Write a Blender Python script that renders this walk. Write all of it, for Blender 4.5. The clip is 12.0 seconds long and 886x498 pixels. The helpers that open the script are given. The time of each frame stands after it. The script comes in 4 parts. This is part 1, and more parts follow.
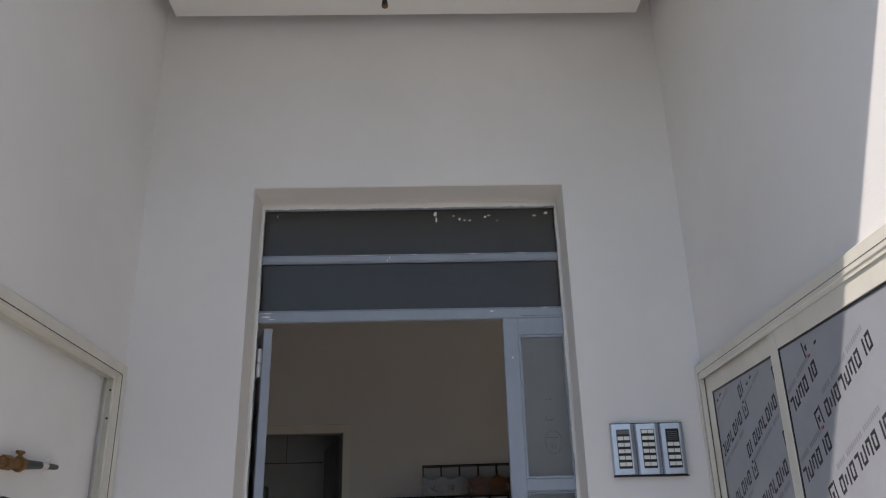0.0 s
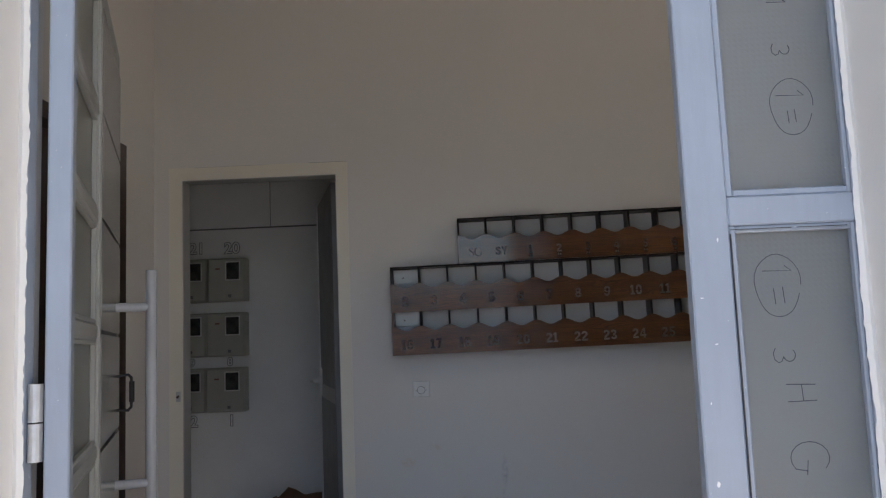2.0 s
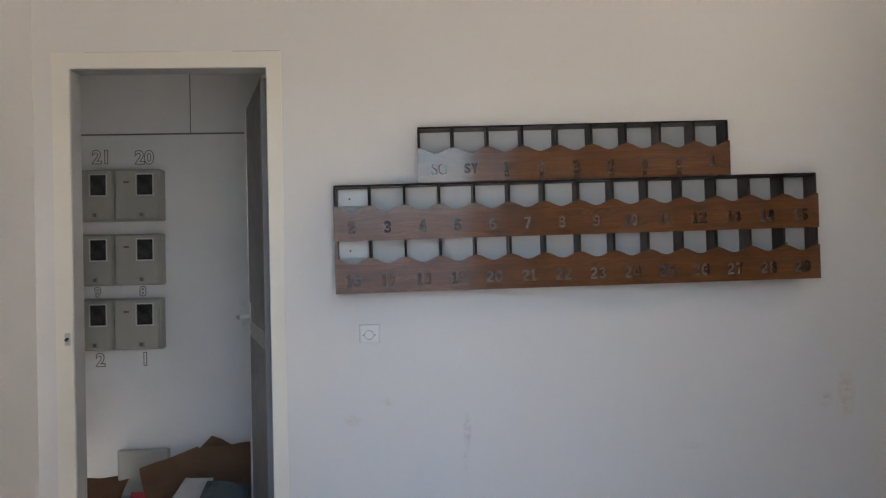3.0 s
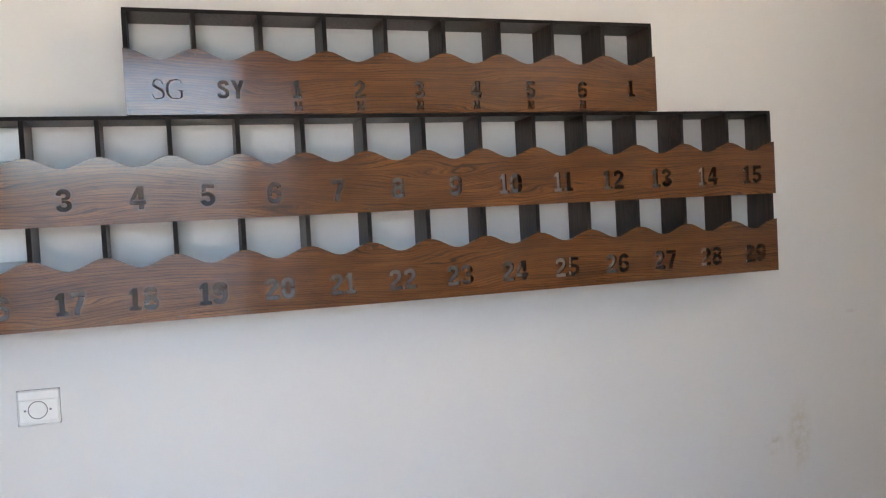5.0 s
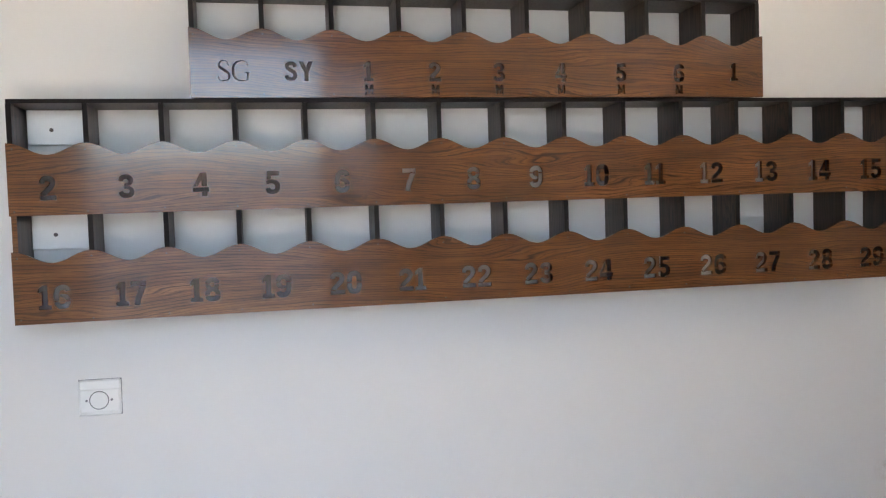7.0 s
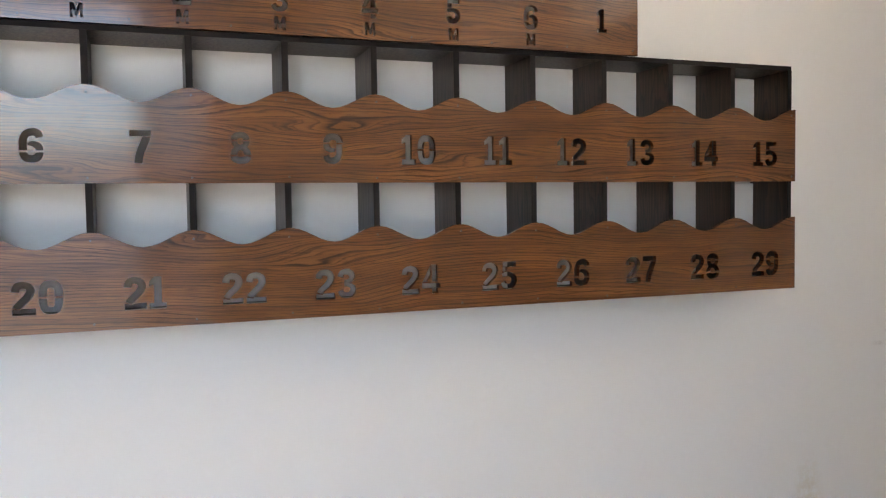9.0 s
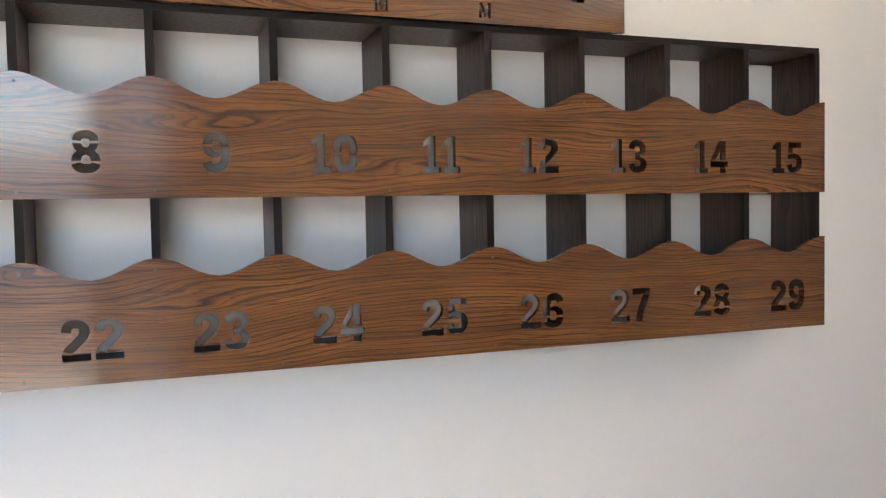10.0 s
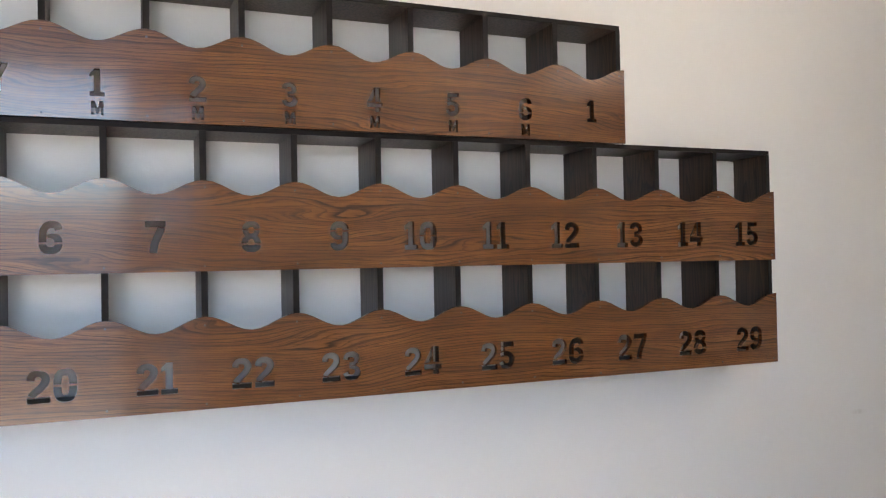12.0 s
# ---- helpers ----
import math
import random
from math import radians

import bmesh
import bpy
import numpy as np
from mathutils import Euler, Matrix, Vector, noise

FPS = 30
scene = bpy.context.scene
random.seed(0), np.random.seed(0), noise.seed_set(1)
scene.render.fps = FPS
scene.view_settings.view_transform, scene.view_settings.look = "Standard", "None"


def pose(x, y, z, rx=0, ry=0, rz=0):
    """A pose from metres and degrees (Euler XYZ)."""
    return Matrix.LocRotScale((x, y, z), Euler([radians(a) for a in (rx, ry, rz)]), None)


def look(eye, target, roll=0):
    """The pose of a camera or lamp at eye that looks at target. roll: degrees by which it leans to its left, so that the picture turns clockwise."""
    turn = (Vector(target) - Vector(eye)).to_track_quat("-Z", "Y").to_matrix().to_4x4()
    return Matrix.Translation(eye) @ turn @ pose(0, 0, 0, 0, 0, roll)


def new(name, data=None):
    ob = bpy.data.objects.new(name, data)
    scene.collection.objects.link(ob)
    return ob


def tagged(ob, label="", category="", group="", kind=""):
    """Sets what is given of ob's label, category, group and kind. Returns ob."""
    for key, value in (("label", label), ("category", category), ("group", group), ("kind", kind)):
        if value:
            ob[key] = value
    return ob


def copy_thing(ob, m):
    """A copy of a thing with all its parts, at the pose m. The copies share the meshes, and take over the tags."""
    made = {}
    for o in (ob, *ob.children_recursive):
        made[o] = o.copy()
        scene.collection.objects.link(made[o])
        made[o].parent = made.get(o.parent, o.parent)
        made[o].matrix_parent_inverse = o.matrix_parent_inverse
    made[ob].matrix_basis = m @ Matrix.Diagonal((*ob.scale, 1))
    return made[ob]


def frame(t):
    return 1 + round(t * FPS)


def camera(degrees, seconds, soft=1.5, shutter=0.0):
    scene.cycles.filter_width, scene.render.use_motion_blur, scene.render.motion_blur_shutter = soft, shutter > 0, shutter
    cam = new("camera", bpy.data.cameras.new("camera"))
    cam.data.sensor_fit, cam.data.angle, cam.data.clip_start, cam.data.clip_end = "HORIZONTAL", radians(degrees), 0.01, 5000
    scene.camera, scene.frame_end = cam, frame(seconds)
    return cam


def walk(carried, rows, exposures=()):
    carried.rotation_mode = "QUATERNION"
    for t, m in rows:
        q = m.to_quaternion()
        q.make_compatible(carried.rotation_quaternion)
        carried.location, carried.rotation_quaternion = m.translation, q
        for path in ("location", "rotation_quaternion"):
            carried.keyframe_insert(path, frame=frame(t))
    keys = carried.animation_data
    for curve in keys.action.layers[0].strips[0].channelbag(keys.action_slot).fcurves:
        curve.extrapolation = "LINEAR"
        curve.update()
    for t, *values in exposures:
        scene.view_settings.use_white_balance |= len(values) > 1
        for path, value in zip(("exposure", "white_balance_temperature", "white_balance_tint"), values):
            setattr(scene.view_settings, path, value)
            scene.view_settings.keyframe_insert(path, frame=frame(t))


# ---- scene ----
cam = camera(57.9, 12.0, soft=1.2)
PATH = [
    (0, (0.382, -6.21, 1.12), (0.427, -4.351, 1.857), -1.4),
    (0.2, (0.405, -5.990, 1.083), (0.450, -4.105, 1.749), -1.4),
    (0.5, (0.449, -5.603, 1.036), (0.486, -3.678, 1.578), -4.0),
    (0.7, (0.427, -5.368, 1.005), (0.454, -3.451, 1.574), -4.1),
    (1, (0.386, -4.965, 0.994), (0.417, -3.045, 1.555), -2.0),
    (1.2, (0.419, -4.726, 1.041), (0.442, -2.791, 1.548), -1.7),
    (1.5, (0.470, -4.309, 1.091), (0.450, -2.366, 1.567), -1.1),
    (2, (0.353, -3.906, 1.250), (0.307, -1.918, 1.470), -2.3),
    (2.2, (0.307, -3.779, 1.322), (0.260, -1.785, 1.461), -0.6),
    (2.5, (0.275, -3.655, 1.375), (0.296, -1.656, 1.427), -0.7),
    (2.7, (0.291, -3.490, 1.342), (0.340, -1.490, 1.362), -1.0),
    (3, (0.282, -3.192, 1.318), (0.374, -1.194, 1.333), -1.2),
    (3.5, (0.255, -2.752, 1.284), (0.557, -0.775, 1.268), -1.3),
    (5.5, (0.488, -1.683, 1.366), (1.126, 0.211, 1.305), -2.5),
    (6, (0.509, -1.676, 1.353), (1.152, 0.217, 1.295), -2.3),
    (6.5, (0.47, -1.668, 1.343), (0.997, 0.26, 1.287), -1.9),
    (7, (0.481, -1.668, 1.362), (0.902, 0.286, 1.28), -1.3),
    (7.5, (0.55, -1.648, 1.346), (1.081, 0.279, 1.28), -1.0),
    (9.5, (0.883, -1.072, 1.343), (1.583, 0.8, 1.248), -0.3),
    (10, (0.977, -0.98, 1.364), (1.659, 0.899, 1.288), -0.5),
    (10.5, (0.976, -0.992, 1.378), (1.647, 0.891, 1.339), -0.7),
    (11, (0.852, -1.14, 1.381), (1.508, 0.749, 1.382), -1.0),
    (11.5, (0.736, -1.245, 1.385), (1.413, 0.637, 1.38), -0.9),
    (12, (0.715, -1.266, 1.395), (1.472, 0.585, 1.435), -0.5),
]
SKY, SUN_W = 0.14, 4.8
EXPOSURES = [(t, e, k, 14) for t, e, k in ((0.0, -0.05, 6700), (0.5, 0.5, 6750), (1.0, 0.8, 6750), (1.5, 0.98, 6700), (2.0, 1.32, 6650), (2.5, 2.15, 6800), (3.0, 2.7, 6800), (3.5, 3.1, 6850),
                                           (5.5, 3.45, 6950), (7.5, 3.42, 6950), (9.5, 3.7, 7150), (10.5, 3.9, 7100), (12.0, 3.7, 6800))]
walk(cam, [(t, look(eye, target, roll)) for t, eye, target, roll in PATH], EXPOSURES)

# ---- world and sun ----
world = bpy.data.worlds.new("sky")
scene.world = world
world.use_nodes = True
wn = world.node_tree
sky = wn.nodes.new("ShaderNodeTexSky")
sky.sky_type, sky.sun_disc, sky.dust_density, sky.ozone_density = "NISHITA", False, 0.2, 2.0
SUN = Vector((-0.55, -0.57, 0.912)).normalized()
sky.sun_elevation, sky.sun_rotation = math.asin(SUN.z), math.atan2(SUN.x, SUN.y)
wn.links.new(sky.outputs["Color"], wn.nodes["Background"].inputs["Color"])
wn.nodes["Background"].inputs["Strength"].default_value = SKY
sun = new("sun", bpy.data.lights.new("sun", "SUN"))
sun.data.energy, sun.data.angle, sun.data.color = SUN_W, radians(0.6), (1.0, 0.94, 0.86)
sun.matrix_world = look((-4.5, -9, 9), Vector((-4.5, -9, 9)) - SUN)


# ---- materials ----
def nodes_of(name):
    m = bpy.data.materials.new(name)
    m.use_nodes = True
    t = m.node_tree
    return m, t, t.nodes["Principled BSDF"]


def node(t, kind, **vals):
    n = t.nodes.new(kind)
    for k, v in vals.items():
        n.inputs[k.replace("_", " ")].default_value = v
    return n


def coords(t, scale=(1, 1, 1)):
    c = t.nodes.new("ShaderNodeTexCoord")
    mp = t.nodes.new("ShaderNodeMapping")
    mp.inputs["Scale"].default_value = scale
    t.links.new(c.outputs["Object"], mp.inputs["Vector"])
    return mp.outputs["Vector"]


def ramp(t, fac, stops):
    r = t.nodes.new("ShaderNodeValToRGB")
    while len(r.color_ramp.elements) < len(stops):
        r.color_ramp.elements.new(0.5)
    for e, (p, c) in zip(r.color_ramp.elements, stops):
        e.position, e.color = p, (*c, 1)
    t.links.new(fac, r.inputs["Fac"])
    return r.outputs["Color"]


def mix(t, fac, a, b, blend="MIX"):
    n = t.nodes.new("ShaderNodeMix")
    n.data_type, n.blend_type = "RGBA", blend
    for sock, v in ((n.inputs[0], fac), (n.inputs[6], a), (n.inputs[7], b)):
        if isinstance(v, (int, float)):
            sock.default_value = v
        elif isinstance(v, tuple):
            sock.default_value = (*v, 1)
        else:
            t.links.new(v, sock)
    return n.outputs[2]


def bump(t, b, height, strength, dist):
    n = t.nodes.new("ShaderNodeBump")
    n.inputs["Strength"].default_value, n.inputs["Distance"].default_value = strength, dist
    t.links.new(height, n.inputs["Height"])
    t.links.new(n.outputs["Normal"], b.inputs["Normal"])


def noise_of(t, vec, scale, detail=4.0, rough=0.6):
    n = node(t, "ShaderNodeTexNoise", Scale=scale, Detail=detail, Roughness=rough)
    t.links.new(vec, n.inputs["Vector"])
    return n.outputs["Fac"]


def paint(name, base, rough=0.6, var=0.06, grain=140.0, relief=0.25, stain=0.0, stain_col=(0.45, 0.36, 0.25), spec=0.5):
    """Painted plaster or metal: soft large variation, fine roller or brush relief, and stains."""
    m, t, b = nodes_of(name)
    v = coords(t)
    big = noise_of(t, v, 1.3, 5)
    lo = tuple(c * (1 - var) for c in base)
    hi = tuple(min(1, c * (1 + var)) for c in base)
    col = ramp(t, big, [(0.3, lo), (0.7, hi)])
    if stain:
        s = ramp(t, noise_of(t, v, 4.2, 7, 0.7), [(0.62, (0, 0, 0)), (0.74, (stain,) * 3)])
        col = mix(t, s, col, stain_col)
    t.links.new(col, b.inputs["Base Color"])
    fine = noise_of(t, v, grain, 3)
    t.links.new(ramp(t, noise_of(t, v, 9, 4), [(0.3, (rough * 0.85,) * 3), (0.7, (min(1, rough * 1.15),) * 3)]), b.inputs["Roughness"])
    b.inputs["Specular IOR Level"].default_value = spec
    bump(t, b, fine, relief, 0.002)
    return m


def wall_paint(name, base, marks):
    """Matt wall paint with roller relief, faint clouding and the scuffs that people leave, each at its place."""
    m, t, b = nodes_of(name)
    v = coords(t)
    col = ramp(t, noise_of(t, v, 0.9, 5), [(0.3, tuple(c * 0.96 for c in base)), (0.7, base)])
    rag = noise_of(t, v, 38, 5, 0.75)
    for x, y, z, rx, rz, tone, force in marks:
        d = t.nodes.new("ShaderNodeVectorMath")
        d.operation = "SUBTRACT"
        t.links.new(v, d.inputs[0])
        d.inputs[1].default_value = (x, y, z)
        s = t.nodes.new("ShaderNodeVectorMath")
        s.operation = "DIVIDE"
        t.links.new(d.outputs[0], s.inputs[0])
        s.inputs[1].default_value = (rx, 1.0, rz)
        ln = t.nodes.new("ShaderNodeVectorMath")
        ln.operation = "LENGTH"
        t.links.new(s.outputs[0], ln.inputs[0])
        near = ramp(t, ln.outputs["Value"], [(0.35, (1, 1, 1)), (1.0, (0, 0, 0))])
        spot = mix(t, 1.0, near, ramp(t, rag, [(0.42, (0, 0, 0)), (0.58, (force,) * 3)]), "MULTIPLY")
        col = mix(t, spot, col, tone)
    t.links.new(col, b.inputs["Base Color"])
    b.inputs["Roughness"].default_value = 0.62
    add = t.nodes.new("ShaderNodeMath")
    add.operation = "ADD"
    t.links.new(noise_of(t, v, 170, 2), add.inputs[0])
    t.links.new(noise_of(t, v, 7, 3), add.inputs[1])
    bump(t, b, add.outputs[0], 0.07, 0.002)
    return m


def wood(name, dark, mid, light, rough, along=(1.7, 12.0, 22.0), coat=0.0, lines=4.2):
    """Grained wood or laminate whose fibres run along the axis with the smallest factor."""
    m, t, b = nodes_of(name)
    v = coords(t, along)
    warp = t.nodes.new("ShaderNodeVectorMath")
    warp.operation = "MULTIPLY_ADD"
    n1 = node(t, "ShaderNodeTexNoise", Scale=0.75, Detail=3.0, Roughness=0.5)
    t.links.new(v, n1.inputs["Vector"])
    t.links.new(n1.outputs["Color"], warp.inputs[0])
    warp.inputs[1].default_value = (1.0, 2.2, 2.6)
    t.links.new(v, warp.inputs[2])
    w = node(t, "ShaderNodeTexWave", Scale=lines, Distortion=2.6, Detail=4.0, Detail_Scale=1.6, Detail_Roughness=0.6)
    w.bands_direction, w.wave_profile = "Z", "SAW"
    t.links.new(warp.outputs[0], w.inputs["Vector"])
    fib = noise_of(t, coords(t, tuple(a * (0.35 if a == min(along) else 9) for a in along)), 1.6, 6, 0.7)
    col = ramp(t, w.outputs["Color"], [(0.0, light), (0.35, light), (0.68, mid), (0.92, dark), (1.0, mid)])
    tone = noise_of(t, coords(t, tuple(a * 0.3 for a in along)), 1.1, 3, 0.5)
    col = mix(t, ramp(t, tone, [(0.35, (0.45,) * 3), (0.6, (0, 0, 0))]), col, mid)
    col = mix(t, ramp(t, fib, [(0.36, (0.7,) * 3), (0.54, (0, 0, 0))]), col, dark)
    t.links.new(col, b.inputs["Base Color"])
    t.links.new(ramp(t, fib, [(0.35, (rough * 1.15,) * 3), (0.65, (rough * 0.9,) * 3)]), b.inputs["Roughness"])
    b.inputs["Coat Weight"].default_value, b.inputs["Coat Roughness"].default_value = coat, 0.2
    bump(t, b, fib, 0.03, 0.0005)
    return m


def maths(t, op, a, b=0.0):
    n = t.nodes.new("ShaderNodeMath")
    n.operation = op
    for sock, v in ((n.inputs[0], a), (n.inputs[1], b)):
        if isinstance(v, (int, float)):
            sock.default_value = v
        else:
            t.links.new(v, sock)
    return n.outputs[0]


def laminate(name, dark, mid, light):
    """Flat-sawn walnut print: close dark growth lines bending into long arches, dark pores, on a golden ground."""
    m, t, b = nodes_of(name)
    sep = t.nodes.new("ShaderNodeSeparateXYZ")
    t.links.new(coords(t), sep.inputs[0])
    z = sep.outputs["Z"]
    swell = ramp(t, noise_of(t, coords(t, (1.3, 1.3, 4.0)), 1.0, 1, 0.4), [(0.38, (0.25,) * 3), (0.62, (1, 1, 1))])
    bend = maths(t, "MULTIPLY", noise_of(t, coords(t, (1.5, 1.5, 8.0)), 1.8, 2, 0.4), swell)
    wob = noise_of(t, coords(t, (6.0, 6.0, 40.0)), 3.0, 3, 0.6)
    height = maths(t, "ADD", maths(t, "ADD", z, maths(t, "MULTIPLY", bend, 0.10)), maths(t, "MULTIPLY", wob, 0.0035))
    fine = noise_of(t, coords(t, (3.5, 3.5, 420.0)), 1.5, 4, 0.65)
    pores = noise_of(t, coords(t, (16.0, 16.0, 900.0)), 1.3, 2, 0.5)
    patch = noise_of(t, coords(t, (2.5, 2.5, 14.0)), 1.9, 3, 0.5)
    col = mix(t, ramp(t, patch, [(0.36, (0, 0, 0)), (0.68, (0.7,) * 3)]), light, mid)
    weight = ramp(t, noise_of(t, coords(t, (4.0, 4.0, 55.0)), 1.5, 3, 0.6), [(0.34, (0.5,) * 3), (0.56, (1, 1, 1))])
    for freq, peak, tone in ((47.0, 0.55, mid), (163.0, 0.8, dark), (391.0, 0.6, dark)):
        line = ramp(t, maths(t, "FRACT", maths(t, "MULTIPLY", height, freq)), [(0.0, (0, 0, 0)), (0.60, (0, 0, 0)), (0.86, (peak,) * 3), (0.92, (peak,) * 3), (1.0, (0, 0, 0))])
        col = mix(t, mix(t, 1.0, line, weight, "MULTIPLY"), col, tone)
    col = mix(t, ramp(t, fine, [(0.34, (0.4,) * 3), (0.50, (0, 0, 0))]), col, dark)
    col = mix(t, ramp(t, pores, [(0.30, (0.85,) * 3), (0.40, (0, 0, 0))]), col, dark)
    t.links.new(col, b.inputs["Base Color"])
    t.links.new(ramp(t, fine, [(0.35, (0.55,) * 3), (0.65, (0.45,) * 3)]), b.inputs["Roughness"])
    b.inputs["Specular IOR Level"].default_value = 0.1
    b.inputs["Coat Weight"].default_value, b.inputs["Coat Roughness"].default_value = 0.9, 0.12
    bump(t, b, fine, 0.05, 0.001)
    return m


def plain(name, base, rough=0.5, metal=0.0, var=0.08, scale=14.0, relief=0.06, spec=0.5):
    m, t, b = nodes_of(name)
    v = coords(t)
    col = ramp(t, noise_of(t, v, scale, 5), [(0.3, tuple(c * (1 - var) for c in base)), (0.7, tuple(min(1, c * (1 + var)) for c in base))])
    t.links.new(col, b.inputs["Base Color"])
    b.inputs["Roughness"].default_value, b.inputs["Metallic"].default_value, b.inputs["Specular IOR Level"].default_value = rough, metal, spec
    bump(t, b, noise_of(t, v, scale * 9, 3), relief, 0.001)
    return m


def chipped(name, base, chip=(0.8, 0.8, 0.78), amount=0.70, rough=0.4):
    """Gloss paint on metal with small chips and splashes of white."""
    m, t, b = nodes_of(name)
    v = coords(t)
    col = ramp(t, noise_of(t, v, 2.5, 5), [(0.3, tuple(c * 0.9 for c in base)), (0.7, tuple(c * 1.08 for c in base))])
    spots = ramp(t, noise_of(t, v, 190, 2, 0.4), [(amount + 0.06, (0, 0, 0)), (amount + 0.07, (1, 1, 1))])
    col = mix(t, spots, col, chip)
    streak = ramp(t, noise_of(t, coords(t, (9, 9, 0.8)), 6, 5, 0.7), [(0.45, (0, 0, 0)), (0.8, (0.35,) * 3)])
    col = mix(t, streak, col, tuple(c * 0.78 for c in base))
    t.links.new(col, b.inputs["Base Color"])
    b.inputs["Roughness"].default_value = rough
    bump(t, b, noise_of(t, v, 60, 4), 0.15, 0.001)
    return m


def glass(name, tint, rough, see, squares=0.0, film=0.0):
    """Obscured glass: tinted, rough, with a cast pattern of small squares; film: how milky it is with dust."""
    m, t, b = nodes_of(name)
    v = coords(t)
    col = ramp(t, noise_of(t, v, 3, 5), [(0.3, tuple(c * 0.92 for c in tint)), (0.7, tint)])
    t.links.new(col, b.inputs["Base Color"])
    b.inputs["Roughness"].default_value, b.inputs["Transmission Weight"].default_value = rough, see
    b.inputs["IOR"].default_value = 1.45
    if squares:
        parts_ = []
        for axis in ("X", "Z"):
            w = node(t, "ShaderNodeTexWave", Scale=squares, Distortion=0.0)
            w.bands_direction = axis
            t.links.new(v, w.inputs["Vector"])
            parts_.append(w.outputs["Fac"])
        mx = t.nodes.new("ShaderNodeMath")
        mx.operation = "MULTIPLY"
        t.links.new(parts_[0], mx.inputs[0])
        t.links.new(parts_[1], mx.inputs[1])
        bump(t, b, mx.outputs[0], 0.11, 0.004)
    else:
        bump(t, b, noise_of(t, v, 25, 3), 0.06, 0.002)
    return m


PORCH = paint("porch_plaster", (0.78, 0.77, 0.76), 0.75, 0.04, 120, 0.3, 0.1, (0.68, 0.66, 0.62))
REVEAL = paint("reveal_plaster", (0.80, 0.785, 0.76), 0.8, 0.05, 90, 0.35, 0.25, (0.62, 0.60, 0.57))
BOUNCE = paint("cream_bounce_plaster", (0.76, 0.68, 0.56), 0.8, 0.08, 40, 0.4)
FILLER = paint("white_filler", (0.8, 0.79, 0.76), 0.8, 0.06, 60, 0.6)
MARKS = [
    (0.05, 0.105, 0.647, 0.045, 0.03, (0.62, 0.52, 0.36), 0.45),
    (0.19, 0.105, 0.718, 0.05, 0.025, (0.62, 0.54, 0.4), 0.35),
    (0.52, 0.105, 0.59, 0.02, 0.09, (0.42, 0.41, 0.42), 0.55),
    (0.51, 0.105, 0.47, 0.015, 0.06, (0.5, 0.48, 0.46), 0.4),
    (2.12, 0.105, 0.70, 0.05, 0.13, (0.6, 0.5, 0.34), 0.5),
    (2.03, 0.105, 0.68, 0.04, 0.04, (0.5, 0.44, 0.36), 0.5),
    (2.32, 0.105, 1.045, 0.03, 0.007, (0.5, 0.45, 0.4), 0.6),
    (1.45, 0.105, 0.5, 0.1, 0.02, (0.6, 0.55, 0.48), 0.3),
]
HALL = wall_paint("hall_paint", (0.75, 0.725, 0.69), MARKS)
CLOSET = paint("closet_plaster", (0.78, 0.78, 0.765), 0.8, 0.06, 90, 0.3, 0.15, (0.45, 0.44, 0.42))
CEIL = paint("ceiling_paint", (0.82, 0.81, 0.79), 0.8, 0.03, 120, 0.2)
CREAM = paint("cream_gloss_paint", (0.80, 0.765, 0.67), 0.45, 0.05, 60, 0.2, 0.12, (0.6, 0.54, 0.42))
BLUE = chipped("blue_grey_gloss_paint", (0.31, 0.355, 0.425))
LEAFP = chipped("grey_leaf_paint", (0.34, 0.35, 0.335), amount=0.72)
DARKP = glass("dusty_transom_glass", (0.20, 0.205, 0.19), 0.2, 0.88)
ALU = plain("cream_coated_aluminium", (0.70, 0.675, 0.60), 0.38, 0, 0.06, 6)
FILMP = plain("grey_protective_film", (0.31, 0.325, 0.36), 0.32, 0, 0.06, 5, 0.1)
INK = plain("black_print", (0.03, 0.03, 0.035), 0.5)
INKG = plain("grey_print", (0.24, 0.25, 0.27), 0.5)
RUST = plain("faded_red_brown", (0.2, 0.1, 0.07), 0.6)
INKR = plain("red_print", (0.5, 0.05, 0.06), 0.5)
STEEL = plain("brushed_steel", (0.62, 0.65, 0.7), 0.32, 0.9, 0.06, 40)
BLACK = plain("black_plastic", (0.015, 0.015, 0.017), 0.35)
LABEL = plain("white_name_card", (0.78, 0.78, 0.74), 0.45)
LAMINATE = laminate("walnut_laminate", (0.014, 0.0047, 0.0016), (0.088, 0.0312, 0.0092), (0.228, 0.0865, 0.0258))
INNERW = wood("dark_laminate_edge", (0.012, 0.0060, 0.0032), (0.042, 0.0220, 0.0120), (0.074, 0.040, 0.0225), 0.5, along=(12.0, 12.0, 1.0), coat=0.2)
EDGE = plain("black_brown_edge_band", (0.008, 0.005, 0.004), 0.65, spec=0.2)
BROWN = wood("brown_varnished_wood", (0.012, 0.005, 0.0025), (0.032, 0.013, 0.006), (0.055, 0.023, 0.0105), 0.35, along=(12.0, 12.0, 1.0), coat=0.3)
METER = plain("grey_beige_plastic", (0.40, 0.39, 0.335), 0.5, 0, 0.05, 8)
JAMB = paint("grey_jamb_paint", (0.46, 0.455, 0.44), 0.5, 0.08, 60, 0.25, 0.2, (0.36, 0.35, 0.33))
PALEM = plain("pale_grey_plastic", (0.68, 0.67, 0.63), 0.4, 0, 0.05, 8)
WINDOW = plain("smoky_meter_window", (0.05, 0.05, 0.047), 0.2, 0, 0.6, 22)
